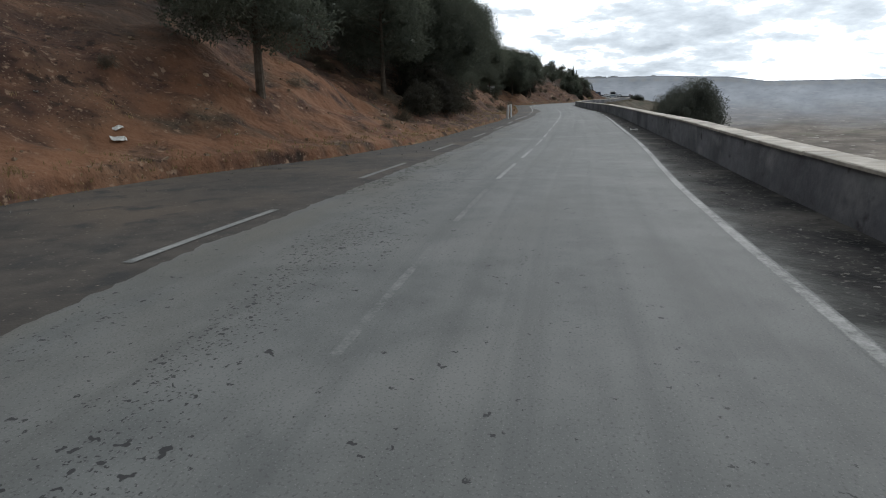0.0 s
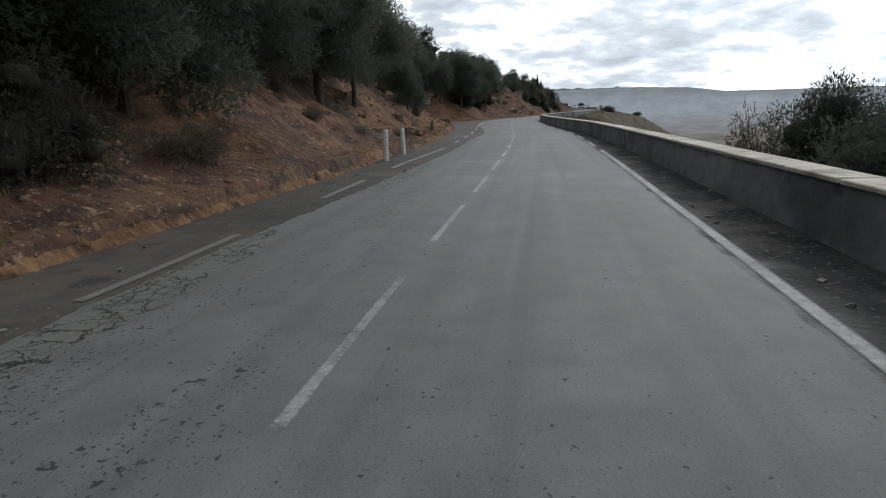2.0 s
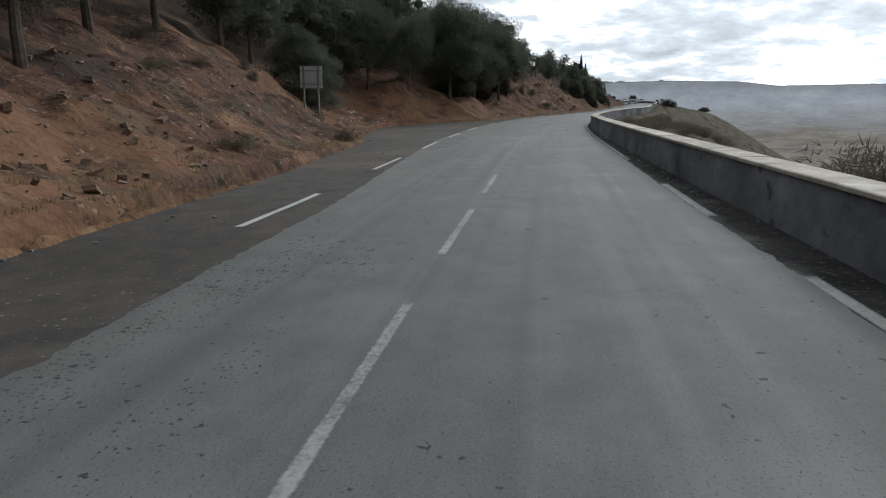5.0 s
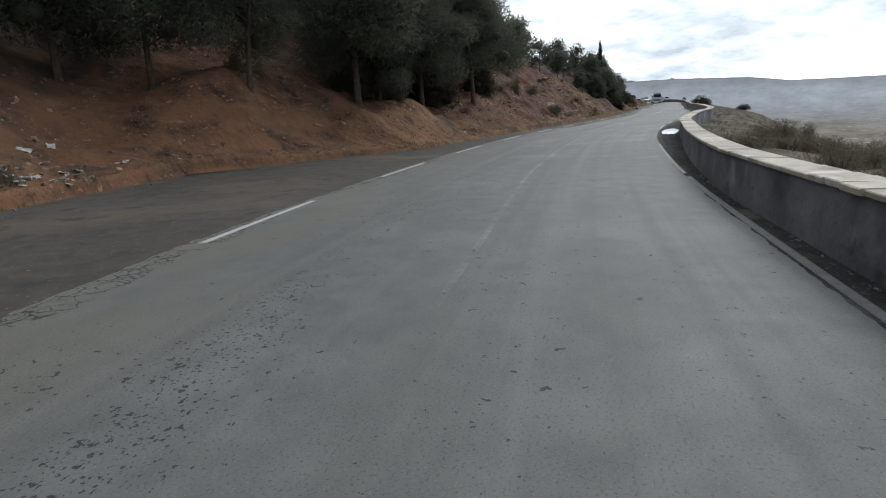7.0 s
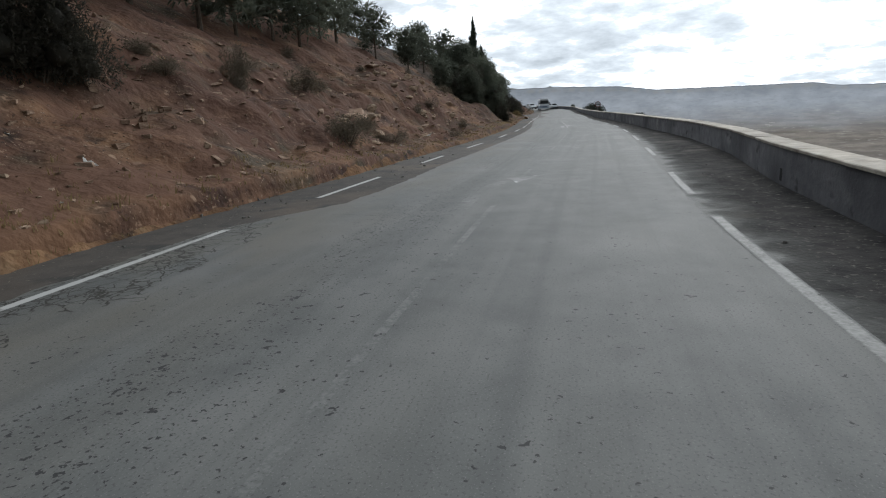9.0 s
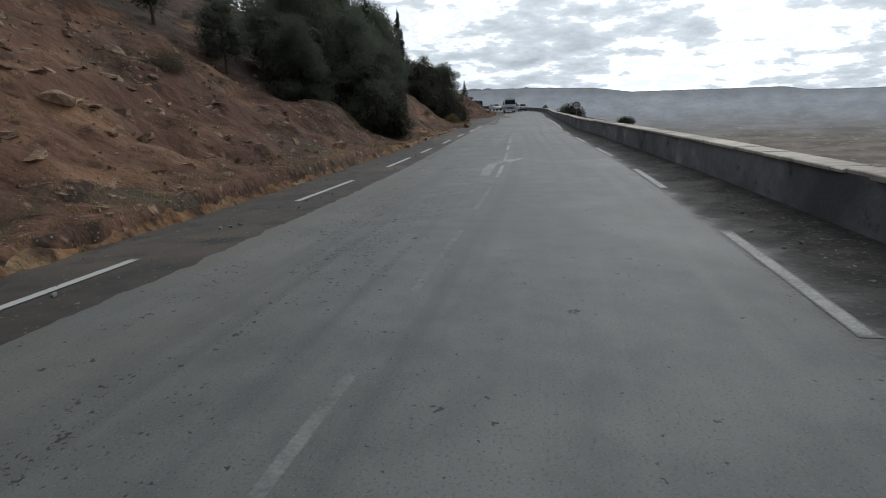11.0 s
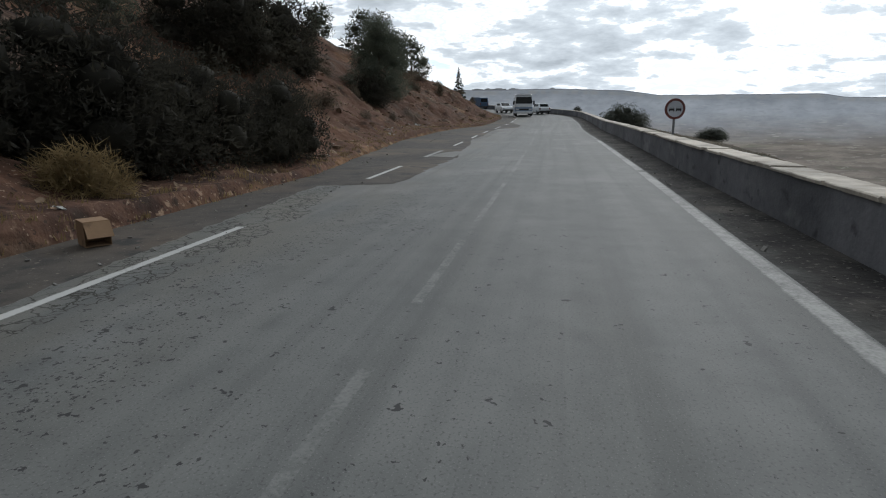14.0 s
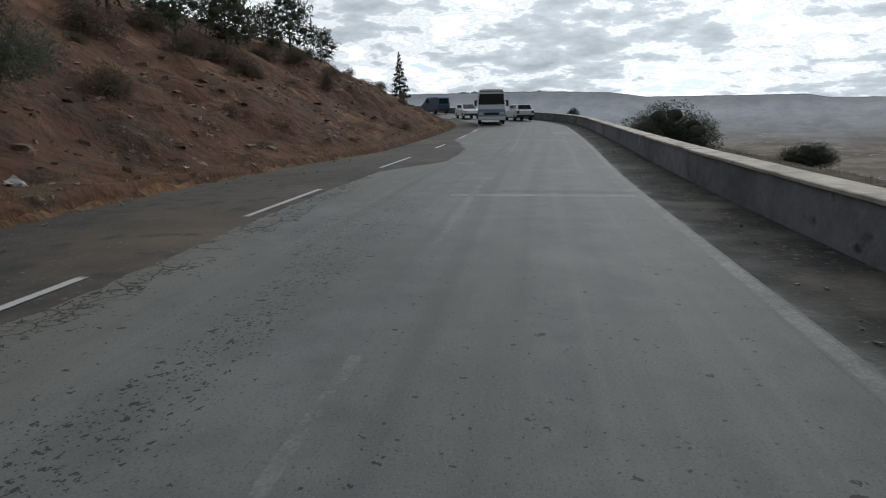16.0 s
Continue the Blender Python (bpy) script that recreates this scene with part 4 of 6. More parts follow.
def far_land():
    """Fields that turn from brown to blue-grey with distance, the haze painted into the base colour, under a slope with
    gullies and a cliff band.  UV is azimuth and elevation in degrees; 'slope' runs from foot to rim.
    """
    m = bpy.data.materials.new("valley_and_plateau")
    m.use_nodes = True
    n, l = m.node_tree.nodes, m.node_tree.links
    b = n["Principled BSDF"]
    b.inputs["Roughness"].default_value, b.inputs["Specular IOR Level"].default_value = 1.0, 0.0
    uv = n.new("ShaderNodeUVMap"); uv.uv_map = "bearing"
    rise = n.new("ShaderNodeUVMap"); rise.uv_map = "slope"
    s_uv, s_rise = n.new("ShaderNodeSeparateXYZ"), n.new("ShaderNodeSeparateXYZ")
    l.new(uv.outputs[0], s_uv.inputs[0]); l.new(rise.outputs[0], s_rise.inputs[0])

    def grain(stretch, detail=5.0, rough=0.55):
        mp = n.new("ShaderNodeMapping"); mp.inputs["Scale"].default_value = stretch
        l.new(uv.outputs[0], mp.inputs[0])
        t = n.new("ShaderNodeTexNoise")
        t.inputs["Scale"].default_value, t.inputs["Detail"].default_value, t.inputs["Roughness"].default_value = 1.0, detail, rough
        l.new(mp.outputs[0], t.inputs["Vector"])
        return t.outputs["Fac"]

    def span(x, lo, hi, top=1.0):
        r = n.new("ShaderNodeMapRange")
        for k, v in zip(("From Min", "From Max", "To Max"), (lo, hi, top)):
            r.inputs[k].default_value = v
        l.new(x, r.inputs["Value"])
        return r.outputs[0]

    def over(fac, under, colour):
        x = n.new("ShaderNodeMix"); x.data_type = "RGBA"
        l.new(fac, x.inputs[0])
        for k, c in ((6, under), (7, colour)):
            if isinstance(c, tuple):
                x.inputs[k].default_value = (*c, 1)
            else:
                l.new(c, x.inputs[k])
        return x.outputs[2]

    def both_of(x, y, how="MULTIPLY", gain=None):
        q = n.new("ShaderNodeMath"); q.operation = how
        l.new(x, q.inputs[0])
        if gain is None:
            l.new(y, q.inputs[1])
        else:
            q.inputs[1].default_value = gain; l.new(y, q.inputs[2])
        return q.outputs[0]

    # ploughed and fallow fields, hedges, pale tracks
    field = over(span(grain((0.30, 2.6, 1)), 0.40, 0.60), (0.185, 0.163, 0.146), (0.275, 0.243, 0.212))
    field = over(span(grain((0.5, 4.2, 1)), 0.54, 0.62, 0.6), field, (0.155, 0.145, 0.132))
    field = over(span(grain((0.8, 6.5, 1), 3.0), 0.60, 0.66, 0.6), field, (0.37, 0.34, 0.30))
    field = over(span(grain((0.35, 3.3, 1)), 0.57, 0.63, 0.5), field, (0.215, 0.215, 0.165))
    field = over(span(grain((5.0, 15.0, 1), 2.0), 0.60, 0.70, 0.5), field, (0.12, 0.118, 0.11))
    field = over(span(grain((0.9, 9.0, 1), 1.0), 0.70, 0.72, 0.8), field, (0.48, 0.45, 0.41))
    # the far slope, its blue-grey carrying the distance haze as colour
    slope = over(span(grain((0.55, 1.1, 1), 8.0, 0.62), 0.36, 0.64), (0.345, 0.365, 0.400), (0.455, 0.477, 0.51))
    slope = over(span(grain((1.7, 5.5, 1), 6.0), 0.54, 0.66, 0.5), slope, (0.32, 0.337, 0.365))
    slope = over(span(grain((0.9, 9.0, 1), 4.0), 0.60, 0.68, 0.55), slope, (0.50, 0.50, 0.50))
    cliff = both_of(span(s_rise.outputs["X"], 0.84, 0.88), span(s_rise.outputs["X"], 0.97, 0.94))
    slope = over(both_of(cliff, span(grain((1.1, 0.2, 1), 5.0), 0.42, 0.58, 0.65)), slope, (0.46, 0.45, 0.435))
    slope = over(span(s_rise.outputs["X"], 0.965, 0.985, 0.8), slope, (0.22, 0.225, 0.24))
    # one turns into the other unevenly, so the painted haze sets in with distance
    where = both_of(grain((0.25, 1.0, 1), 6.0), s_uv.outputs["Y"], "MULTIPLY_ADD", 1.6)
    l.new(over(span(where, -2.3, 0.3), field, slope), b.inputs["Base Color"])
    return m


az = np.arange(-60, 206, 0.5)
radii = np.r_[90, 140, 200, 280, 380, 520, 700, 950, 1250, 1600, 2000, 2350, 2600, 2750, 2900, 3050, 3200, 3350, 3500, 3620, 3720, 3800, 3850, 3890, 3915, 3935, 3960, 4100, 4400]


def land(a, r):
    """Height, and how far up the slope: the valley floor, then a long slope with spurs, a cliff and the flat top."""
    floor_ = -112 * min(1, max(0, (r - 60) / 260)) ** 0.8 + 9 * noise.noise((math.sin(radians(a)) * r / 380, math.cos(radians(a)) * r / 380, 2.0)) * min(1, max(0, (r - 200) / 400))
    rim = 3980 * math.tan(radians(float(RIM(a)))) + 2.0 * noise.noise((a * 1.7, 0, 0)) + 1.4 * noise.noise((a * 7, 2, 0)) + 1.0 * noise.noise((a * 19, 5, 0))
    u = (r - 2550 + 260 * noise.noise((a * 0.16, 3, 7)) * min(1, max(0, (3900 - r) / 600))) / (3935 - 2550)
    u = min(1, max(0, u))
    h = float(np.interp(u, [0, 0.3, 0.6, 0.85, 0.955, 0.985, 1.0], [0, 0.12, 0.36, 0.66, 0.84, 0.97, 1.0]))
    spur = (16 * noise.noise((a * 0.5, u * 2, 4)) + 8 * noise.noise((a * 1.6, u * 4, 9))) * math.sin(math.pi * min(1, u / 0.93)) ** 2
    return floor_ + (rim - floor_) * h + spur, h


verts, bearing, slopes = [], [], []
for a in az:
    for r in radii:
        z, h = land(a, r)
        verts.append((CX + r * math.sin(radians(a)), CY + r * math.cos(radians(a)), z))
        bearing.append((a, math.degrees(math.atan2(z - 1.4, r))))
        slopes.append((h, 0.0))
m_ = len(radii)
faces = np.array([(i * m_ + k, i * m_ + k + 1, (i + 1) * m_ + k + 1, (i + 1) * m_ + k) for i in range(len(az) - 1) for k in range(m_ - 1)])
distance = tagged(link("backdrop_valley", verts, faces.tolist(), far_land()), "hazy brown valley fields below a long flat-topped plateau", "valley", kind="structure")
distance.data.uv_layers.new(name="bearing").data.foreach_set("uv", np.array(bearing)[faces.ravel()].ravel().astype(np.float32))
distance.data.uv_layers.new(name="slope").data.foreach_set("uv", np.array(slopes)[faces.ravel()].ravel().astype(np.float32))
# pale blocks of a town along the rim
TOWN = material("distant_pale_walls", (0.40, 0.405, 0.41), 1.0, scale=0.05, second=(0.47, 0.47, 0.465), bump=0, spec=0.0)
for a, wide, tall in ((15.6, 70, 5), (16.6, 46, 7), (17.6, 90, 6), (18.9, 60, 5), (22.4, 30, 4)):
    bm = bmesh.new()
    box(bm, -wide / 2, -9, -6, wide / 2, 9, tall)
    box(bm, -wide / 4, -5, tall, wide / 5, 5, tall + 3.5)
    far_house = new("town_building")
    part("block", bm, TOWN, far_house)
    far_house.matrix_basis = pose(CX + 3965 * math.sin(radians(a)), CY + 3965 * math.cos(radians(a)), land(a, 3965)[0], 0, 0, -a)
    tagged(far_house, "pale flat-roofed building on the rim of the plateau", "building", "town on the plateau")


# ---- plants ----
def ball(level):
    """Corners and triangles of a round form that clumps are bent from."""
    bm = bmesh.new()
    bmesh.ops.create_icosphere(bm, subdivisions=level, radius=1.0)
    v, f = np.array([p.co[:] for p in bm.verts]), np.array([[q.index for q in p.verts] for p in bm.faces])
    bm.free()
    return v, f


ROUND = {1: ball(1), 2: ball(2)}


def leaf_mesh(name, lobes, count, size, mat, seed, droop=0.0, shell=0.55, slim=0.26, needles=False, inner=0, fill=0.55):
    """Many small pointed leaves or needle tufts through a set of lobes (centre, radii), over solid lumpy cores added to
    block light and darken the crown.
    """
    rng = np.random.default_rng(seed)
    vol = np.array([r[0] * r[1] * r[2] for _, r in lobes]) ** 0.8
    pick = rng.choice(len(lobes), count, p=vol / vol.sum())
    c = np.array([l[0] for l in lobes])[pick]
    r = np.array([l[1] for l in lobes])[pick]
    dirs = rng.normal(size=(count, 3)); dirs /= np.linalg.norm(dirs, axis=1)[:, None]
    rad = (shell + (1.04 - shell) * rng.random(count) ** 0.6)[:, None]
    rad[rng.random(count) < 0.08] *= 1.15
    # tufts gather in sprays with gaps between
    gather = np.array([noise.noise((Vector(d_) * 2.6 + Vector((k * 3.1, seed, 0)))) for d_, k in zip(dirs.tolist(), pick.tolist())])
    p = c + dirs * r * rad * (1 + 0.30 * gather)[:, None]
    a = dirs + rng.normal(size=(count, 3)) * 0.7 + np.array([0, 0, 0.25 - droop]); a /= np.linalg.norm(a, axis=1)[:, None]
    b = np.cross(a, rng.normal(size=(count, 3))); b /= np.linalg.norm(b, axis=1)[:, None]
    n = np.cross(a, b)
    L = (size * rng.uniform(0.6, 1.4, count))[:, None]
    w = L * slim
    if needles:
        a2 = a + rng.normal(size=(count, 3)) * 0.8; a2 /= np.linalg.norm(a2, axis=1)[:, None]
        pts = np.concatenate([np.stack([p + b * w, p - b * w, p + a * L], 1), np.stack([p + n * w, p - n * w, p + a2 * L * 0.9], 1)], 0).reshape(-1, 3)
        faces = np.arange(len(pts)).reshape(-1, 3).tolist()
    else:
        pts = np.stack([p - a * L * 0.5, p + b * w + n * w * 0.3, p + a * L * 0.6, p - b * w - n * w * 0.2], 1).reshape(-1, 3)
        faces = (np.arange(count)[:, None] * 4 + np.arange(4)).tolist()
    if inner:
        v0, f0 = ROUND[inner]
        for k, (cen, rr) in enumerate(lobes):
            swell = np.array([noise.noise((Vector(d_) * 2.6 + Vector((k * 3.1, seed, 0)))) + 0.5 * noise.noise((Vector(d_) * 7 + Vector((k, 5, seed)))) for d_ in v0.tolist()])
            faces += (f0 + len(pts)).tolist()
            pts = np.concatenate([pts, np.array(cen) + v0 * np.array(rr) * fill * (1 + 0.32 * swell)[:, None]])
    me = bpy.data.meshes.new(name)
    me.from_pydata(pts.tolist(), [], faces)
    me.materials.append(mat)
    me.polygons.foreach_set("use_smooth", [True] * len(me.polygons))
    return me


def pine(seed, height, radius, bare=0.25, count=5200, size=0.20, inner=2):
    """An Aleppo pine: leaning tapered trunk, limbs, and a crown of uneven needle clumps."""
    rng = np.random.default_rng(seed)
    root = new("pine_tree")
    bm = bmesh.new()
    lean = rng.normal(size=2) * 0.25
    pts = [Vector((lean[0] * u * u, lean[1] * u * u, height * 0.9 * u - 0.3 * (u == 0))) for u in (0, 0.15, 0.35, 0.6, 1.0)]
    rad = [0.15, 0.12, 0.10, 0.07, 0.02]
    k = height / 6.5
    for p, q, a, b in zip(pts, pts[1:], rad, rad[1:]):
        tube(bm, p, q, a * k, b * k, 8, cap=False)
    lobes = []
    for j in range(15):
        u = bare + (1 - bare) * (j + 0.5) / 15
        spread = radius * (0.55 + 0.5 * math.sin(math.pi * min(1, (u - bare) / (1 - bare) * 0.8 + 0.18)))
        ang = j * 2.4 + rng.uniform(-0.5, 0.5)
        reach = spread * rng.uniform(0.35, 0.8)
        base = Vector((lean[0] * u * u, lean[1] * u * u, height * u * 0.86))
        tip = base + Vector((math.cos(ang) * reach, math.sin(ang) * reach, rng.uniform(0.0, 0.5) * k))
        tube(bm, base - Vector((0, 0, 0.25 * k)), tip, 0.045 * k, 0.012 * k, 5, cap=False)
        s = radius * rng.uniform(0.34, 0.56)
        lobes.append((tuple(tip), (s, s * rng.uniform(0.8, 1.1), s * rng.uniform(0.55, 0.8))))
    lobes.append(((lean[0], lean[1], height * 0.92), (radius * 0.45, radius * 0.45, radius * 0.42)))
    part("trunk", bm, BARK, root)
    crown = new("crown", leaf_mesh("crown", lobes, count, size * math.sqrt(k), PINE, seed, slim=0.15, needles=True, shell=0.5 if inner == 2 else 0.3, inner=inner, fill=0.45 if inner == 2 else 0.36))
    crown.parent = root
    return tagged(root, "dark green pine with a rounded clumpy crown", "tree")


def cypress(seed, height, radius, count=3600):
    root = new("cypress_tree")
    bm = bmesh.new()
    tube(bm, (0, 0, -0.3), (0, 0, height * 0.8), 0.12, 0.03, 8, cap=False)
    part("trunk", bm, BARK, root)
    rng = np.random.default_rng(seed)
    lobes = []
    for j in range(22):
        u = (j + 0.6) / 22
        w = radius * (1.0 - u) ** 0.55 * min(1, 0.35 + u * 4)
        o = rng.normal(size=2) * w * 0.25
        lobes.append(((o[0], o[1], 0.15 + u * height * 0.97), (w * 0.85, w * 0.85, height * 0.05)))
    crown = new("crown", leaf_mesh("crown", lobes, count, 0.20, CYPRESS, seed, droop=-0.9, slim=0.16, inner=2, fill=0.8))
    crown.parent = root
    return tagged(root, "tall dark narrow cypress", "tree")


def fir(seed, height, radius, count=2400):
    """A young conifer of open, layered branches."""
    root = new("conifer_tree")
    bm = bmesh.new()
    tube(bm, (0, 0, -0.3), (0, 0, height), 0.09, 0.01, 8, cap=False)
    rng = np.random.default_rng(seed)
    lobes = []
    for j in range(34):
        u = 0.1 + 0.88 * j / 34
        w = radius * (1.02 - u)
        ang = j * 2.4
        tip = (math.cos(ang) * w, math.sin(ang) * w, u * height - 0.12 * w)
        tube(bm, (0, 0, u * height), tip, 0.02, 0.006, 4, cap=False)
        lobes.append(((tip[0] * 0.62, tip[1] * 0.62, tip[2] + 0.06), (w * 0.42 + 0.06, w * 0.42 + 0.06, 0.10 + 0.05 * height / 4)))
    part("trunk", bm, BARK, root)
    crown = new("crown", leaf_mesh("crown", lobes, count, 0.17, CYPRESS, seed, slim=0.18, inner=1, fill=0.6))
    crown.parent = root
    return tagged(root, "small open conifer with layered dark branches", "tree")


def bush(seed, width, height, mat=None, count=2200, size=0.17, name="bush", label="dense dark green evergreen bush", slim=0.26, needles=False, inner=0):
    root = new(name)
    rng = np.random.default_rng(seed)
    lobes = []
    bm = bmesh.new()
    for j in range(11):
        ang, rr = rng.uniform(0, 6.28), math.sqrt(rng.uniform(0, 1)) * width * 0.36
        s = width * rng.uniform(0.15, 0.26)
        top = height * rng.uniform(0.45, 0.8) * (1 - 0.45 * (rr / (width * 0.36)) ** 2)
        c = (math.cos(ang) * rr, math.sin(ang) * rr, top)
        lobes.append((c, (s, s, height * 0.26)))
        lobes.append(((c[0] * 1.08, c[1] * 1.08, top * 0.45), (s * 1.05, s * 1.05, height * 0.26)))
        tube(bm, (c[0] * 0.2, c[1] * 0.2, -0.15), c, 0.03, 0.01, 5, cap=False)
    part("stem", bm, BARK, root)
    crown = new("foliage", leaf_mesh("foliage", lobes, count, size, mat or SHRUB, seed, shell=0.55 if inner else 0.4, slim=slim, needles=needles, inner=inner, fill=0.42))
    crown.parent = root
    return tagged(root, label, "bush")


def stand(ob, s, d, turn=0.0, scale=1.0, sink=0.05, right=False):
    """Put a plant on the ground at (s, d)."""
    x, y = at(s, d)
    z = float(bank_z(s, d) if right else hill_z(s, d))
    ob.matrix_basis = pose(float(x), float(y), z - sink, 0, 0, turn) @ Matrix.Scale(scale, 4)
    return ob


rng = np.random.default_rng(5)
FIRST_PINES = [(15.2, -8.5, 6.2), (21.5, -12.0, 6.5), (26.5, -8.6, 5.6), (29.5, -10.5, 7.0), (31.5, -7.6, 5.8), (34.5, -7.8, 6.2), (37.0, -10.5, 7.0), (38.6, -8.8, 6.5),
    (43.0, -9.6, 7.0), (47.6, -8.6, 6.6), (49.6, -9.4, 7.0)]
BEND_PINES = [(91.6, -11.9, 3.4), (90.4, -12.3, 3.6), (52.6, -8.6, 6.0), (56.0, -11.5, 6.2), (60.2, -11.0, 6.0), (63.3, -10.5, 6.0), (66.6, -11.4, 6.2), (66.2, -8.3, 3.4), (66.0, -13.5, 6.0), (72.0, -10.0, 5.6),
    (77.0, -12.5, 6.4), (83.0, -14.5, 6.8), (89.0, -15.5, 6.5), (95.0, -17.5, 6.5), (99.5, -19.5, 6.6), (102.3, -17.8, 6.0), (103.6, -16.4, 6.4), (105.3, -14.5, 6.0)]
LAY_BY_PINES = [(107.0, -11.9, 5.4), (111.0, -9.8, 7.4), (114.0, -9.8, 7.4), (115.5, -12.5, 7.2), (117.0, -9.6, 7.0), (120.0, -11.5, 7.2), (123.2, -9.2, 7.2), (127.0, -10.8, 7.4),
    (129.0, -13.0, 4.2), (112.2, -9.4, 4.0), (132.5, -14.8, 5.0), (135.6, -15.4, 5.4), (138.8, -15.0, 5.2), (141.8, -15.3, 4.8), (144.6, -15.0, 4.2)]
BANK_PINES = [(146.5, -14.5, 4.4), (150.5, -15.0, 4.5), (154.5, -15.5, 4.6), (160.0, -14.5, 3.6), (165.0, -13.2, 3.2), (189.5, -14.6, 5.0), (169.5, -7.6, 4.4), (166.0, -8.6, 2.9),
    (172.8, -9.6, 4.4), (171.2, -7.4, 4.2), (164.5, -10.5, 2.4), (168.0, -10.5, 2.8), (175.2, -8.0, 3.8), (178.0, -14.5, 3.6), (184.0, -17.0, 4.0),
    (170.8, -9.8, 4.8)]
CREST_PINES = [(196.5, -13.4, 5.0), (200.5, -13.7, 4.6), (233.0, -15.6, 3.8), (236.5, -15.2, 3.6), (192.0, -18.0, 4.4), (199.0, -16.5, 3.6), (207.0, -17.0, 3.4), (222.0, -10.8, 5.2),
    (228.5, -17.5, 2.6), (240.0, -14.8, 3.5), (242.5, -15.5, 3.3), (248.4, -15.0, 4.0), (254.0, -15.0, 2.4)]
PINES = FIRST_PINES + BEND_PINES + LAY_BY_PINES + BANK_PINES + CREST_PINES
kinds = [pine(11, 6.5, 2.7, 0.33, 27000, 0.135, 1), pine(12, 6.5, 2.9, 0.3, 27000, 0.135, 1), pine(13, 6.5, 2.5, 0.36, 26000, 0.135, 1), pine(14, 6.5, 2.6, 0.08, 27000, 0.135, 1)]
middle = [pine(17, 6.5, 2.7, 0.3, 8000, 0.19), pine(18, 6.5, 2.6, 0.25, 8000, 0.19)]
thin = [pine(15, 6.5, 2.8, 0.2, 1300, 0.42, 1), pine(16, 6.5, 2.6, 0.25, 1300, 0.42, 1)]
# the wood higher up the slope
WOOD = []
for _ in range(2600):
    s, e = rng.uniform(2, 262), rng.uniform(7.0, 42.0)
    if s < 24 and e < 10.5 + 0.1 * s:
        continue
    if s > 130 and (e < (9.5 if s < 168 else 13) or (s > 168 and rng.random() > 0.22)):
        continue
    if 112 > s > 70 and e < 13:
        continue
    d = float(foot(s)) - e
    gap_ = 3.3 if s < 130 else 2.8 if s < 168 else 4.5
    if all((s - a) ** 2 + (d - b) ** 2 > gap_ * gap_ for a, b, *_ in PINES + WOOD):
        WOOD.append((s, d, rng.uniform(5.2, 7.4) if s < 130 else rng.uniform(2.8, 4.2)))
    if len(WOOD) > 170:
        break
used = set()
for i, (s, d, h) in enumerate(PINES + WOOD):
    e_ = float(foot(s)) - d
    src = thin[i % 2] if i >= len(PINES) or e_ > 8.5 else middle[i % 2] if e_ > 5.2 and s < 200 else kinds[3 if h < 5.3 or 33 < s < 40 else i % 3]
    x, y = at(s, d)
    m = pose(float(x), float(y), float(hill_z(s, d)) - 0.1, 0, 0, (i * 77) % 360)
    sc = h / 6.5
    ob = copy_thing(src, m) if src.name in used else src
    used.add(src.name)
    ob.matrix_basis = m @ Matrix.Diagonal((sc, sc, sc, 1))
    tagged(ob, group="pines on the hillside")
for s, d, h in ((181.3, -9.3, 5.2), (182.6, -10.8, 5.0), (41.8, -8.9, 5.4)):
    x, y = at(s, d)
    ob = copy_thing(kinds[3], pose(float(x), float(y), float(hill_z(s, d)) - 0.1, 0, 0, s * 77 % 360))
    ob.matrix_basis = ob.matrix_basis @ Matrix.Diagonal((h / 6.5, h / 6.5, h / 6.5, 1))
stand(cypress(21, 7.8, 0.75), 173.2, -8.9)
stand(cypress(22, 6.6, 0.6), 193.5, -10.6)
stand(fir(23, 5.6, 1.1), 176.0, -8.4)
fir_ob = fir(24, 4.5, 1.1, 1500)
# bushes on the hillside
LOW_BUSHES = [(26.7, -7.0, 2.2, 1.5), (24.3, -7.1, 1.0, 0.6), (33.8, -6.2, 1.6, 0.8), (53.9, -6.3, 0.7, 0.5), (56.7, -7.4, 0.9, 0.6), (54.6, -6.0, 0.6, 0.5), (50.9, -6.0, 0.9, 0.6),
    (65.9, -7.7, 0.9, 0.9), (82.6, -7.3, 0.9, 0.6)]
BANK_BUSHES = [(132.3, -9.5, 0.9, 1.4), (133.2, -6.7, 1.8, 0.9), (130.2, -10.9, 1.0, 0.5), (136.0, -9.4, 1.3, 0.9), (179.8, -8.6, 2.2, 2.0), (187.0, -11.8, 2.2, 1.6), (184.0, -9.9, 1.3, 0.8),
    (183.0, -12.0, 2.2, 1.6), (187.5, -8.1, 2.0, 1.7)]
CREST_BUSHES = [(190.5, -12.2, 2.4, 1.8), (194.3, -11.5, 1.9, 1.4), (192.6, -13.2, 2.6, 2.0), (211.0, -11.2, 2.2, 1.6), (227.0, -11.1, 1.6, 1.0),
    (226.0, -12.4, 1.0, 0.7), (243.5, -11.2, 1.0, 1.2), (233.5, -13.0, 2.0, 1.0), (237.0, -13.5, 2.4, 1.1), (230.0, -14.0, 2.2, 1.2), (245.0, -13.5, 2.0, 0.9)]
BUSHES = LOW_BUSHES + BANK_BUSHES + CREST_BUSHES
grey = [bush(k, 2.0, 1.4, BROOM, 1900, 0.15, label="low grey-green shrub on the dry slope", slim=0.08, needles=True) for k in (36, 37, 38)]
feather = [bush(k, 2.0, 1.4, OLIVE, 21000, 0.05, label="feathery grey-green bush behind the parapet", slim=0.14, needles=True, inner=2) for k in (46, 47)]
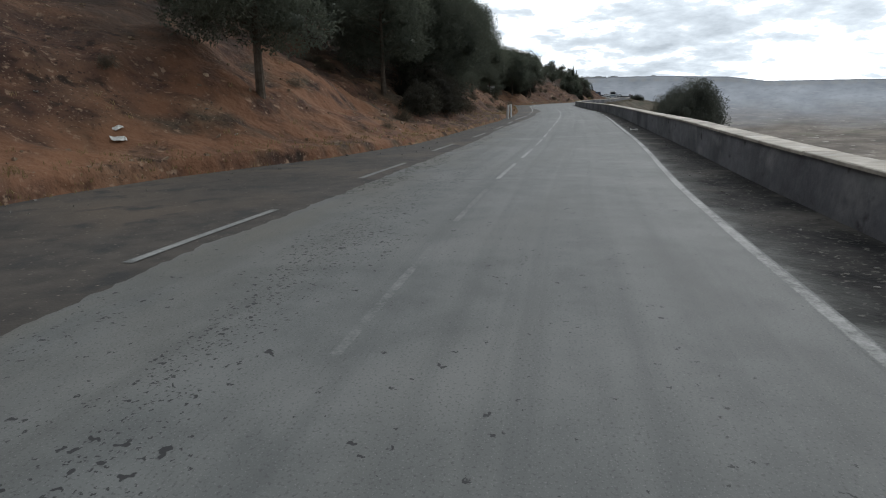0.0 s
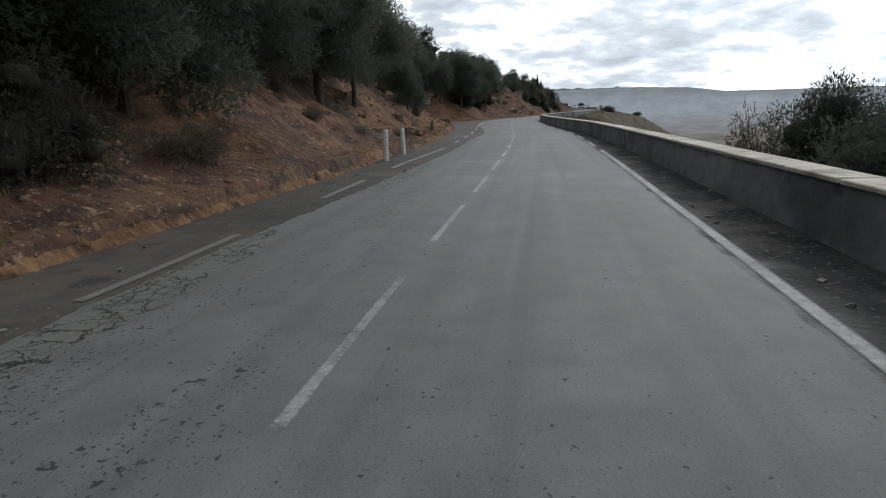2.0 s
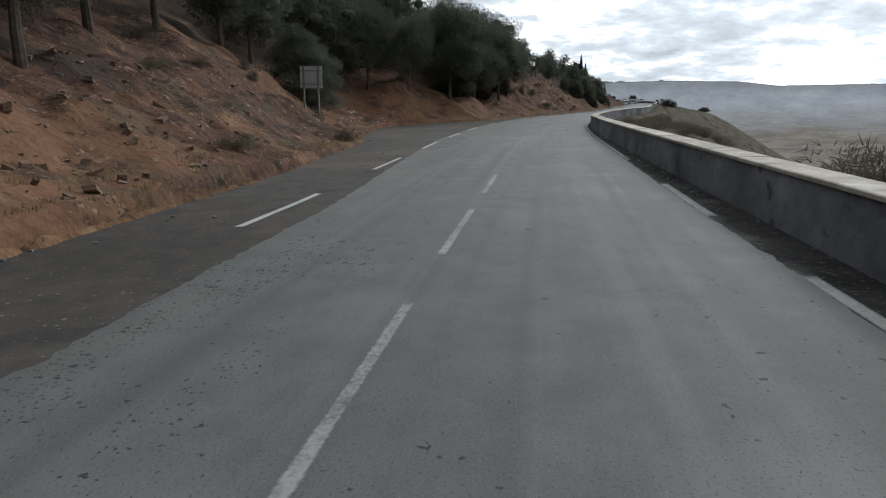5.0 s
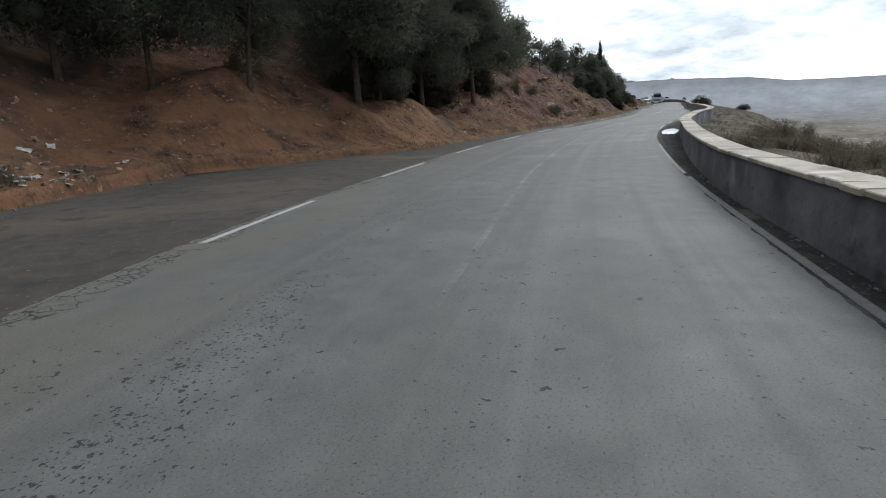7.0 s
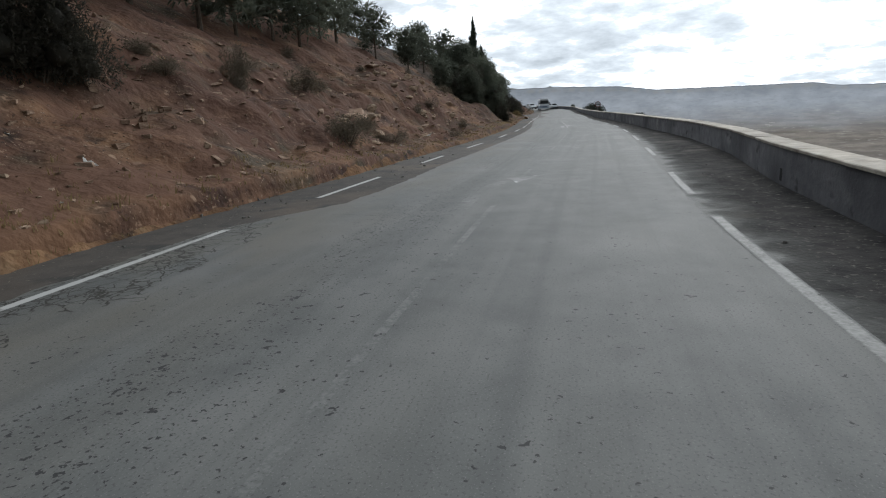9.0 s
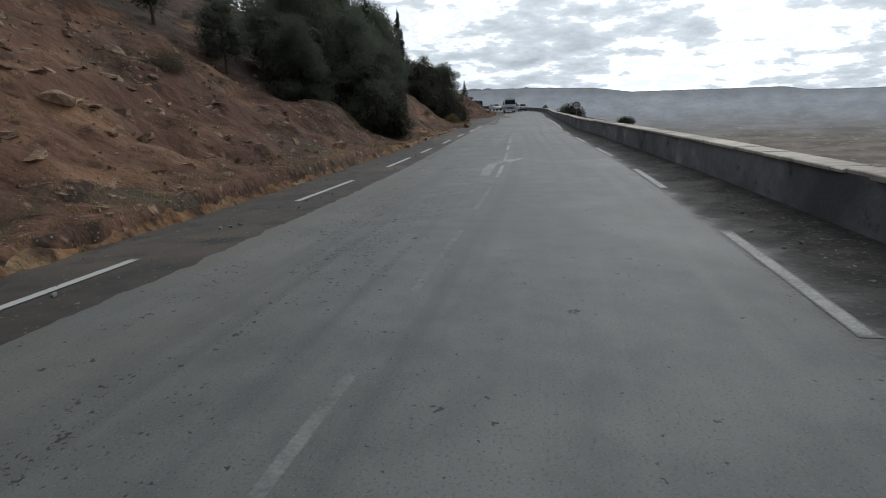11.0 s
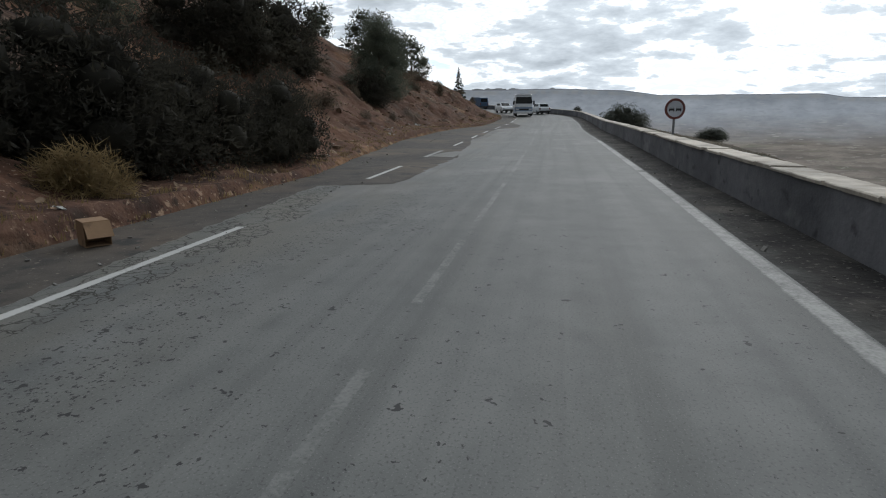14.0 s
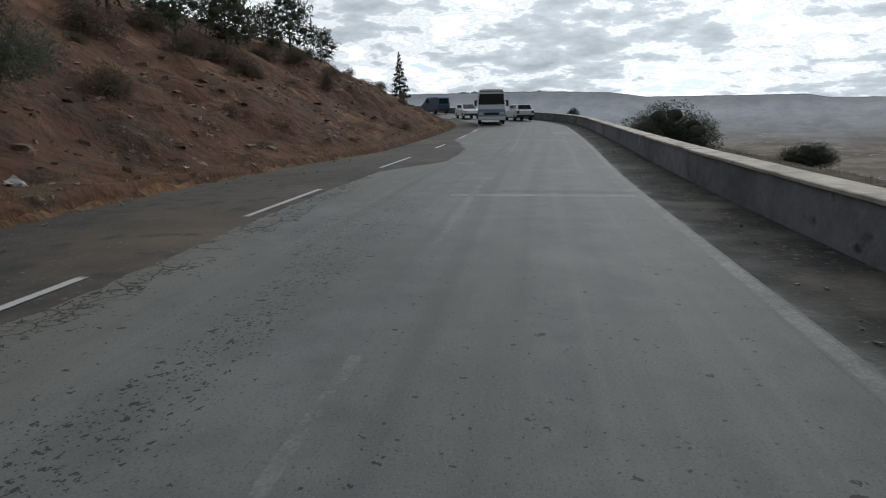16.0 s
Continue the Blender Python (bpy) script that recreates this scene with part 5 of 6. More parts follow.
forms = [bush(k, 2.0, 1.4, count=4200, size=0.11, slim=0.15, needles=True, inner=2) for k in (31, 32, 33)]
used = set()


def plant(form, s, d, w, h, turn, ground, group=""):
    x, y = at(s, d)
    m = pose(float(x), float(y), float(ground(s, d)) - 0.08, 0, 0, turn)
    ob = copy_thing(form, m) if form.name in used else form
    used.add(form.name)
    ob.matrix_basis = m @ Matrix.Diagonal((w / 2, w / 2, h / 1.4, 1))
    return tagged(ob, group=group)


for i, (s, d, w, h) in enumerate(BUSHES):
    plant((grey if (w < 1.85 and s < 160) or s > 225 else forms)[i % 3], s, d, w, h, (i * 113) % 360, hill_z, "bushes on the hillside")
large = [bush(34, 4.0, 2.6, count=11000, size=0.12, slim=0.15, needles=True, inner=2), bush(35, 4.0, 2.6, count=11000, size=0.12, slim=0.15, needles=True, inner=2)]
for i, (s, d, w, h) in enumerate([(190.3, -8.4, 3.2, 2.3), (193.3, -7.7, 4.6, 2.8), (196.4, -7.5, 3.4, 2.4), (199.2, -6.9, 2.6, 2.2), (173.4, -7.7, 3.0, 2.9), (169.3, -7.5, 2.8, 2.8), (208.3, -12.0, 5.2, 3.3), (205.6, -12.4, 5.0, 3.4), (175.6, -8.3, 3.0, 2.4), (171.2, -7.5, 3.2, 2.8), (167.2, -8.8, 3.4, 3.2), (179.0, -8.2, 2.8, 2.2), (173.6, -6.9, 2.2, 1.9), (171.7, -6.6, 2.0, 1.9),
                                  (29.0, -7.4, 3.2, 2.2), (112.5, -10.2, 3.4, 2.6), (118.5, -9.9, 3.0, 2.0), (126.6, -10.0, 2.8, 2.2), (33.0, -8.6, 3.0, 2.0), (31.0, -6.7, 2.4, 1.7), (221.0, -11.0, 3.0, 2.2)]):
    ob = plant(large[i % 2], s, d, w, h, (i * 113) % 360, hill_z, "bushes on the hillside")
    ob.scale = (w / 4.0, w / 4.0, h / 2.6)
twigs = [bush(k, 2.0, 1.4, GREYBUSH, 1000, 0.2, "dry_shrub", "low grey-brown dried-out shrub", 0.055, True) for k in (41, 42)]
# bushes outside the parapet
for i, (s, d, w, h) in enumerate([(31.3, 5.5, 3.0, 2.7), (33.6, 5.6, 3.2, 2.9), (35.9, 5.5, 2.6, 2.3), (244.2, 6.2, 4.2, 2.6), (247.5, 7.0, 2.2, 1.2), (252.3, 16.4, 3.0, 1.5), (271.4, 7.6, 1.9, 1.7)]):
    plant(feather[i % 2], s, d, w, h, (i * 71) % 360, bank_z, "bushes outside the parapet")
for i, (s, d, w, h) in enumerate([(39.0, 5.2, 1.6, 1.9), (70.5, 5.0, 2.0, 1.5), (73.0, 5.6, 2.6, 1.2), (66.5, 5.2, 1.8, 0.7), (63.0, 5.0, 1.6, 0.6), (118.0, 6.8, 2.2, 1.0), (196.0, 5.6, 1.0, 0.8)]):
    plant(twigs[i % 2], s, d, w, h, (i * 71) % 360, bank_z, "dry shrubs outside the parapet")
# low grey-brown scrub
for i in range(46):
    s, d = rng.uniform(98, 122), rng.uniform(4.6, 11)
    plant(twigs[i % 2], s, d + float(wall_d(s)) - 2.9, rng.uniform(0.7, 1.9), rng.uniform(0.4, 0.9), i * 61 % 360, bank_z, "dry shrubs outside the parapet")
for i in range(34):
    s, e = rng.uniform(198, 258), rng.uniform(2.5, 11)
    plant(grey[i % 3], s, float(foot(s)) - e, rng.uniform(0.7, 1.9), rng.uniform(0.4, 1.0), i * 47 % 360, hill_z, "grey shrubs on the slope")
for i in range(26):
    s, e = rng.uniform(20, 160), rng.uniform(2.0, 10)
    plant(grey[i % 3], s, float(foot(s)) - e, rng.uniform(0.6, 1.5), rng.uniform(0.35, 0.8), i * 47 % 360, hill_z, "grey shrubs on the slope")
straw = bush(43, 2.0, 1.4, DRY, 2600, 0.3, "dry_shrub", "pale straw-coloured dry grass clump beside the shoulder", 0.04, True)
plant(straw, 192.0, -6.2, 1.3, 0.8, 0, hill_z)
for i in range(70):
    s, e = rng.uniform(0, 255), rng.uniform(0.8, 9)
    plant(twigs[i % 2], s, float(foot(s)) - e, rng.uniform(0.4, 1.2), rng.uniform(0.3, 0.7), i * 61 % 360, hill_z, "dry shrubs on the hillside")


# ---- stones, grass and grit ----
def scatter_stones(name, places, sizes, mat, label, seed):
    """Many small angular stones in one mesh."""
    r = np.random.default_rng(seed)
    base = np.array([(x, y, z) for x in (-1, 1) for y in (-1, 1) for z in (-1, 1)], float)
    tri = np.array([(0, 1, 3), (0, 3, 2), (4, 6, 7), (4, 7, 5), (0, 4, 5), (0, 5, 1), (2, 3, 7), (2, 7, 6), (0, 2, 6), (0, 6, 4), (1, 5, 7), (1, 7, 3)])
    v = []
    for p, k in zip(places, sizes):
        a, w = r.uniform(0, math.tau), r.uniform(0.35, 0.8)
        q = base * (k, k * w, k * r.uniform(0.25, 0.6)) * r.uniform(0.6, 1.15, (8, 3))
        q[:, 2] += q[:, 0] * r.normal() * 0.35
        c_, s_ = math.cos(a), math.sin(a)
        v.append(p + np.stack([q[:, 0] * c_ - q[:, 1] * s_, q[:, 0] * s_ + q[:, 1] * c_, q[:, 2]], -1))
    v = np.concatenate(v)
    f = np.concatenate([tri + 8 * i for i in range(len(places))])
    return tagged(link(name, v.tolist(), f.tolist(), mat, smooth=False), label, "stones", kind="stuff")


def ground_points(count, s_lo, s_hi, lo, hi, fun, power=1.0, right=False):
    s = rng.uniform(s_lo, s_hi, count)
    e = lo + (hi - lo) * rng.random(count) ** power
    d = (wall_d(s) + 0.55 + e) if right else foot(s) - e
    x, y = at(s, d)
    return np.stack([x, y, fun(s, d)], -1)


scatter_stones("loose_stones", ground_points(4600, -5, 262, 0.15, 11, hill_z, 1.4), 0.018 + 0.07 * rng.random(4600) ** 3, STONE, "pale loose stones scattered over the earth slope", 1)
scatter_stones("outcrop_stones", ground_points(560, 124, 163, 0.5, 7.5, hill_z), 0.035 + 0.13 * rng.random(560) ** 2.2, SLAB, "broken pale rock of a weathered outcrop", 2)
scatter_stones("outcrop_stones", ground_points(420, 82, 128, 0.2, 5.0, hill_z), 0.03 + 0.09 * rng.random(420) ** 2, SLAB, "pale stones strewn over the dug slope", 8)
scatter_stones("outcrop_stones", ground_points(420, 198, 250, 0.4, 8.0, hill_z), 0.04 + 0.14 * rng.random(420) ** 2, SLAB, "tan stones along the ledges of the slope", 9)
scatter_stones("outcrop_stones", ground_points(460, 50, 76, 0.3, 4.5, hill_z), 0.03 + 0.11 * rng.random(460) ** 2, SLAB, "tan broken stones in the cut bank", 10)
grit_s = rng.uniform(-5, 262, 3000)
grit_d = np.where(rng.random(3000) < 0.6, wall_d(grit_s) - rng.random(3000) ** 1.6 * 1.0, foot(grit_s) + rng.random(3000) ** 1.5 * 1.6)
grit_d = np.where(grit_d > 0, np.maximum(grit_d, right_line(grit_s) + 0.2), grit_d)
gx, gy = at(grit_s, grit_d)
scatter_stones("roadside_grit", np.stack([gx, gy, road_z(grit_s) + 0.012], -1), 0.008 + 0.03 * rng.random(3000) ** 3, CONCRETE_EDGE, "small stones and grit along both road edges", 3)


def tufts(name, pts, height, blades, mat, label, seed):
    r = np.random.default_rng(seed)
    n = len(pts) * blades
    p = np.repeat(pts, blades, 0) + np.c_[r.normal(size=(n, 2)) * 0.06, np.full(n, -0.02)]
    ang, lean = r.uniform(0, 6.28, n), r.uniform(0.1, 0.7, n)
    h = height * r.uniform(0.5, 1.3, n)
    tip = p + np.stack([np.cos(ang) * lean * h, np.sin(ang) * lean * h, h], -1)
    side = np.stack([-np.sin(ang), np.cos(ang), 0 * ang], -1) * 0.012
    v = np.stack([p - side, p + side, tip], 1).reshape(-1, 3)
    f = np.arange(3 * n).reshape(-1, 3)
    return tagged(link(name, v.tolist(), f.tolist(), mat, smooth=False), label, "grass", kind="stuff")


tufts("dry_grass", ground_points(2600, -5, 262, 0.0, 1.1, hill_z, 1.8), 0.085, 8, DRY, "fringe of dry grass along the foot of the slope", 6)
tufts("dry_grass", ground_points(1500, -5, 262, 0.2, 6, hill_z, 2.2), 0.11, 7, DRY, "tufts of dry straw-coloured grass on the bank", 4)
tufts("dry_grass", ground_points(5000, 85, 262, 0.0, 11, bank_z, 1.0, right=True), 0.20, 6, GREYBUSH, "dry grey grass outside the parapet", 5)


# ---- roadside things ----
WHITE = material("weathered_white_paint", (0.80, 0.80, 0.78), 0.6, scale=6.0, second=(0.72, 0.72, 0.69), bump=0.15, bump_dist=0.004, spots=(((0.25, 0.2, 0.16), 3.0, 0.62, 0.72),))
GALV = material("dull_galvanised_steel", (0.20, 0.205, 0.21), 0.55, metal=0.4, scale=8.0, second=(0.27, 0.275, 0.28), bump=0.1, bump_dist=0.003)
RED = material("faded_sign_red", (0.17, 0.050, 0.042), 0.6, scale=8.0, second=(0.12, 0.040, 0.034), bump=0)
BLACK = material("matt_black", (0.02, 0.02, 0.022), 0.6, scale=8.0, bump=0)
RUBBER = material("tyre_rubber", (0.02, 0.02, 0.02), 0.85, scale=10.0, bump=0.2, bump_dist=0.003)
SIGN_WHITE = material("dirty_sign_white", (0.52, 0.55, 0.60), 0.5, scale=5.0, second=(0.44, 0.47, 0.52), bump=0)
SIGN_BACK = material("bare_sign_back", (0.50, 0.51, 0.51), 0.6, scale=4.0, second=(0.40, 0.41, 0.41), bump=0.1)
CARD = material("brown_cardboard", (0.30, 0.19, 0.11), 0.9, scale=6.0, second=(0.24, 0.15, 0.085), bump=0.2, bump_dist=0.004, spots=(((0.12, 0.075, 0.045), 4.0, 0.60, 0.7),))
SCRAP = material("pale_rubbish", (0.55, 0.54, 0.51), 0.7, scale=9.0, second=(0.40, 0.39, 0.36), bump=0.2, per_object=0.3)
BUS_WHITE = plain("white_vehicle_paint", (0.62, 0.65, 0.68), 0.3)
BUS_BLUE = plain("blue_vehicle_paint", (0.20, 0.27, 0.37), 0.3)
VAN_BLUE = plain("deep_blue_vehicle_paint", (0.04, 0.085, 0.16), 0.3)
GLASS = plain("dark_window_glass", (0.012, 0.015, 0.018), 0.06)
LAMP = plain("lamp_lens", (0.55, 0.55, 0.55), 0.15)
TRIM = plain("black_vehicle_plastic", (0.02, 0.02, 0.022), 0.55)


def place(ob, s, d, z=0.0, turn=0.0, lean=(0, 0)):
    x, y = at(s, d)
    ob.matrix_basis = pose(float(x), float(y), float(road_z(s)) + z, lean[0], lean[1], heading(s) + turn)
    return ob


def delineator():
    root = new("delineator_post")
    bm = bmesh.new()
    for z0, z1, r0, r1 in ((-0.2, 0.02, 0.088, 0.088), (0.02, 0.90, 0.085, 0.078), (0.90, 0.915, 0.078, 0.066)):
        tube(bm, (0, 0, z0), (0, 0, z1), r0, r1, 20)
    part("tube", bm, WHITE, root, smooth=False)
    bm = bmesh.new()
    tube(bm, (0, 0, 0.70), (0, 0, 0.72), 0.084, 0.084, 20, cap=False)
    part("band", bm, SIGN_BACK, root)
    return tagged(root, "white plastic delineator post beside the shoulder", "road post", group="delineator posts")


POSTS = [(41.7, -4.58, 2), (44.3, -4.58, -2)]
first = delineator()
for i, (s, d, tilt) in enumerate(POSTS):
    ob = first if i == 0 else copy_thing(first, Matrix())
    place(ob, s, d, 0.0, 0, (tilt * 0.5, tilt))


def info_sign():
    """A pale panel on two posts, seen from its bare back."""
    root = new("road_sign")
    bm = bmesh.new()
    box(bm, -0.52, -0.012, 1.25, 0.52, 0.012, 2.13, 0.006)
    part("panel", bm, SIGN_BACK, root)
    for x in (-0.34, 0.34):
        bm = bmesh.new()
        box(bm, x - 0.035, -0.062, -0.5, x + 0.035, -0.014, 2.15, 0.005)
        part("post", bm, GALV, root)
    for z in (1.42, 1.95):
        bm = bmesh.new()
        box(bm, -0.5, -0.035, z - 0.02, 0.5, -0.0125, z + 0.02)
        part("brace", bm, GALV, root)
    return tagged(root, "back of a rectangular grey road sign on two posts", "road sign")


ob = info_sign()
x, y = at(86.0, -9.8)
ob.matrix_basis = pose(float(x), float(y), float(hill_z(86.0, -9.8)) - 0.05 , 0, 2, heading(86) - 8)


def round_sign():
    root = new("no_overtaking_sign")
    bm = bmesh.new()
    bmesh.ops.create_cone(bm, cap_ends=True, segments=48, radius1=0.48, radius2=0.48, depth=0.02, matrix=pose(0, 0, 0, 90, 0, 0))
    part("plate", bm, SIGN_WHITE, root).location = (0, 0, 1.62)
    bm = bmesh.new()
    ring = []
    for k in range(48):
        a = k * math.tau / 48
        ring.append([bm.verts.new((math.cos(a) * r, y, math.sin(a) * r)) for r, y in ((0.372, -0.012), (0.372, -0.016), (0.475, -0.016), (0.482, -0.012), (0.482, 0.012))])
    for k in range(48):
        p, q = ring[k], ring[(k + 1) % 48]
        for j in range(4):
            bm.faces.new((p[j], p[j + 1], q[j + 1], q[j]))
    part("rim", bm, RED, root, "faded red border").location = (0, 0, 1.62)
    for cx, mat in ((-0.155, BLACK), (0.165, BLACK)):
        bm = bmesh.new()
        y0, y1 = -0.0145, -0.0115
        box(bm, cx - 0.125, y0, -0.075, cx + 0.125, y1, 0.02)
        box(bm, cx - 0.125, y0, -0.115, cx - 0.075, y1, -0.075)
        box(bm, cx + 0.075, y0, -0.115, cx + 0.125, y1, -0.075)
        part("car_symbol", bm, mat, root).location = (0, 0, 1.62)
        bm = bmesh.new()
        for a, b, c, d in ((-0.10, 0.03, -0.085, 0.075), (0.085, 0.03, 0.10, 0.075), (-0.10, 0.075, 0.10, 0.09)):
            box(bm, cx + a, y0, b, cx + c, y1, d)
        part("cab_outline", bm, GALV, root).location = (0, 0, 1.62)
    bm = bmesh.new()
    box(bm, -0.05, 0.0125, -0.5, 0.05, 0.0725, 2.0, 0.005)
    part("post", bm, GALV, root)
    return tagged(root, "round red-bordered no-overtaking sign on a steel post", "road sign")


place(round_sign(), 211.6, 4.72, -0.08, 10).scale = (0.88, 0.88, 0.88)


def cardboard_box():
    root = new("cardboard_box")
    w, dp, h, t = 0.30, 0.26, 0.27, 0.006
    for x0, y0, x1, y1 in ((-w / 2, -dp / 2, w / 2, -dp / 2 + t), (-w / 2, dp / 2 - t, w / 2, dp / 2), (-w / 2, -dp / 2 + t, -w / 2 + t, dp / 2 - t)):
        bm = box(bmesh.new(), x0, y0, 0, x1, y1, h)
        part("side", bm, CARD, root)
    part("bottom", box(bmesh.new(), -w / 2 + t, -dp / 2 + t, 0.001, w / 2, dp / 2 - t, t), CARD, root)
    part("top", box(bmesh.new(), -w / 2, -dp / 2, h + 0.001, w / 2, dp / 2, h + t + 0.001), CARD, root)
    flap = part("flap", box(bmesh.new(), 0, -dp / 2, -0.003, 0.20, dp / 2, 0.003), CARD, root)
    flap.matrix_basis = pose(w / 2 + 0.004, 0, h, 0, 52, 0)
    return tagged(root, "open brown cardboard box lying on the shoulder", "box")


place(cardboard_box(), 190.7, -5.02, 0.008, -35)
# rubbish: scraps tipped beside the lay-by and along the bank
SCRAPS = [(100.7, -13.6, 0.30), (99.9, -13.5, 0.34), (106.5, -13.5, 0.20), (111.9, -11.1, 0.18), (124.9, -7.4, 0.24), (10.5, -9.0, 0.30), (10.7, -9.2, 0.22), (92.3, -10.6, 0.22), (92.8, -10.8, 0.18), (144.0, -7.3, 0.34),
          (143.5, -7.2, 0.26), (80.9, -8.6, 0.12), (82.5, -8.7, 0.13), (84.0, -8.9, 0.12), (82.0, -8.0, 0.1), (221.0, -8.2, 0.30), (220.8, -8.1, 0.26), (191.0, -5.7, 0.14)]
SCRAPS += [(98.2 + rng.normal() * 1.1, -11.9 + rng.normal() * 0.7, rng.uniform(0.12, 0.3)) for _ in range(40)]
SCRAPS += [(94.5 + rng.normal() * 2.0, -11.4 + rng.normal() * 0.5, rng.uniform(0.1, 0.2)) for _ in range(20)]
SCRAPS += [(211.5 + rng.normal() * 1.2, -7.5 + rng.normal() * 0.25, rng.uniform(0.06, 0.16)) for _ in range(12)]
SCRAPS += [(rng.uniform(0, 250), None, rng.uniform(0.06, 0.15)) for _ in range(60)]


def scrap_mesh(seed):
    r = np.random.default_rng(seed)
    bm = bmesh.new()
    bmesh.ops.create_grid(bm, x_segments=4, y_segments=3, size=0.5)
    for v in bm.verts:
        v.co.y *= 0.6
        v.co += Vector(r.normal(size=3) * (0.06, 0.06, 0.09))
    bmesh.ops.solidify(bm, geom=bm.faces[:], thickness=0.03)
    me = bpy.data.meshes.new("scrap")
    bm.to_mesh(me); bm.free()
    me.materials.append(SCRAP)
    return me


scrap_forms = [scrap_mesh(k) for k in range(5)]
for i, (s, d, size) in enumerate(SCRAPS):
    if d is None:
        d = float(foot(s)) - rng.uniform(0.2, 3.5)
    ob = tagged(new("litter_scrap", scrap_forms[i % 5]), "pale crumpled scrap of rubbish on the earth bank", "litter", "scraps of litter")
    x, y = at(s, d)
    ob.matrix_basis = pose(float(x), float(y), float(hill_z(s, d)) + size * 0.16, rng.uniform(-25, 25), rng.uniform(-25, 25), rng.uniform(0, 360)) @ Matrix.Scale(size, 4)
ob = tagged(new("litter_scrap", scrap_forms[0]), "flattened white scrap lying by the parapet", "litter", "scraps of litter")
place(ob, 26.5, 2.34, 0.035, 20); ob.scale = (0.3, 0.3, 0.3)


# ---- rocks ----
def rock_mesh(seed):
    bm = bmesh.new()
    bmesh.ops.create_icosphere(bm, subdivisions=2, radius=0.5)
    for v in bm.verts:
        v.co *= 1 + 0.45 * noise.noise(v.co * 2.2 + Vector((seed * 3.7, 0, 0)))
        v.co.z *= 0.55
    me = bpy.data.meshes.new("rock")
    bm.to_mesh(me); bm.free()
    me.materials.append(STONE)
    return me


rock_forms = [rock_mesh(k) for k in range(4)]
ROCKS = [(145.0, -7.5, 0.55), (143.6, -7.3, 0.45), (137.5, -7.4, 0.6), (138.6, -8.2, 0.7), (140.5, -8.6, 0.6), (136.0, -8.0, 0.5), (147.0, -8.4, 0.5), (149.0, -9.3, 0.6), (135.2, -6.6, 0.3), (142.2, -9.4, 0.7), (151.0, -10.2, 0.6)]
ROCKS += [(rng.uniform(134, 160), None, rng.uniform(0.2, 0.6)) for _ in range(34)]
ROCKS += [(rng.uniform(0, 258), -1.0, rng.uniform(0.12, 0.32)) for _ in range(70)]
for i, (s, d, size) in enumerate(ROCKS):
    if d is None:
        d = float(foot(s)) - rng.uniform(1.2, 6.0)
    elif d == -1.0:
        d = float(foot(s)) - rng.uniform(0.3, 7.0)
    ob = tagged(new("rock", rock_forms[i % 4]), "weathered pale brown rock half sunk in the slope", "rock", "rocks on the slope")
    x, y = at(s, d)
    ob.matrix_basis = pose(float(x), float(y), float(hill_z(s, d)), rng.uniform(-20, 20), rng.uniform(-20, 20), rng.uniform(0, 360)) @ Matrix.Scale(size, 4)


# bedded rock breaking out of the slope
def slab_mesh(seed):
    """A flat, broken slab with sharp uneven edges."""
    r = np.random.default_rng(seed)
    bm = bmesh.new()
    p = r.normal(size=(15, 3))
    p /= np.linalg.norm(p, axis=1)[:, None]
    p = np.sign(p) * np.abs(p) ** 0.7 * (0.52, 0.34 * r.uniform(0.7, 1.2), 0.10 * r.uniform(0.7, 1.5))
    p[:, 2] += p[:, 0] * r.normal() * 0.12
    for q in p:
        bm.verts.new(q)
    bmesh.ops.convex_hull(bm, input=bm.verts[:])
    bmesh.ops.delete(bm, geom=[v for v in bm.verts if not v.link_faces], context="VERTS")
    me = bpy.data.meshes.new("bedded_rock")
    bm.to_mesh(me); bm.free()
    me.materials.append(SLAB)
    return me


slab_forms = [slab_mesh(k) for k in range(50, 62)]
SLABS = [(138.0, -8.4, 1.5), (138.9, -8.5, 1.2), (137.2, -8.3, 0.8), (145.2, -7.6, 0.9), (146.0, -8.0, 0.8), (134.6, -7.4, 0.5), (133.6, -7.0, 0.45), (150.0, -11.8, 1.0), (141.5, -11.5, 1.1)]
SLABS += [(rng.uniform(127, 160), None, rng.uniform(0.12, 0.5)) for _ in range(150)]
SLABS += [(rng.uniform(52, 74), None, rng.uniform(0.10, 0.34)) for _ in range(80)]
SLABS += [(rng.uniform(216, 250), -1.0, rng.uniform(0.15, 0.5)) for _ in range(60)]
SLABS += [(rng.uniform(198, 222), None, rng.uniform(0.08, 0.24)) for _ in range(50)]
for i, (s, d, size) in enumerate(SLABS):
    if d is None:
        d = float(foot(s)) - rng.uniform(1.0, 6.5)
    elif d == -1.0:
        d = float(foot(s)) - rng.uniform(3.6, 5.4)
    ob = tagged(new("bedded_rock", slab_forms[i % 12]), "tan slab of bedded rock breaking out of the earth slope", "rock", "rock slabs in the slope")
    x, y = at(s, d)
    ob.matrix_basis = pose(float(x), float(y), float(hill_z(s, d)) - 0.01 * size, rng.uniform(-8, 8), rng.uniform(-12, 12), heading(s) + 90 + rng.uniform(-30, 30)) @ Matrix.Scale(size, 4)


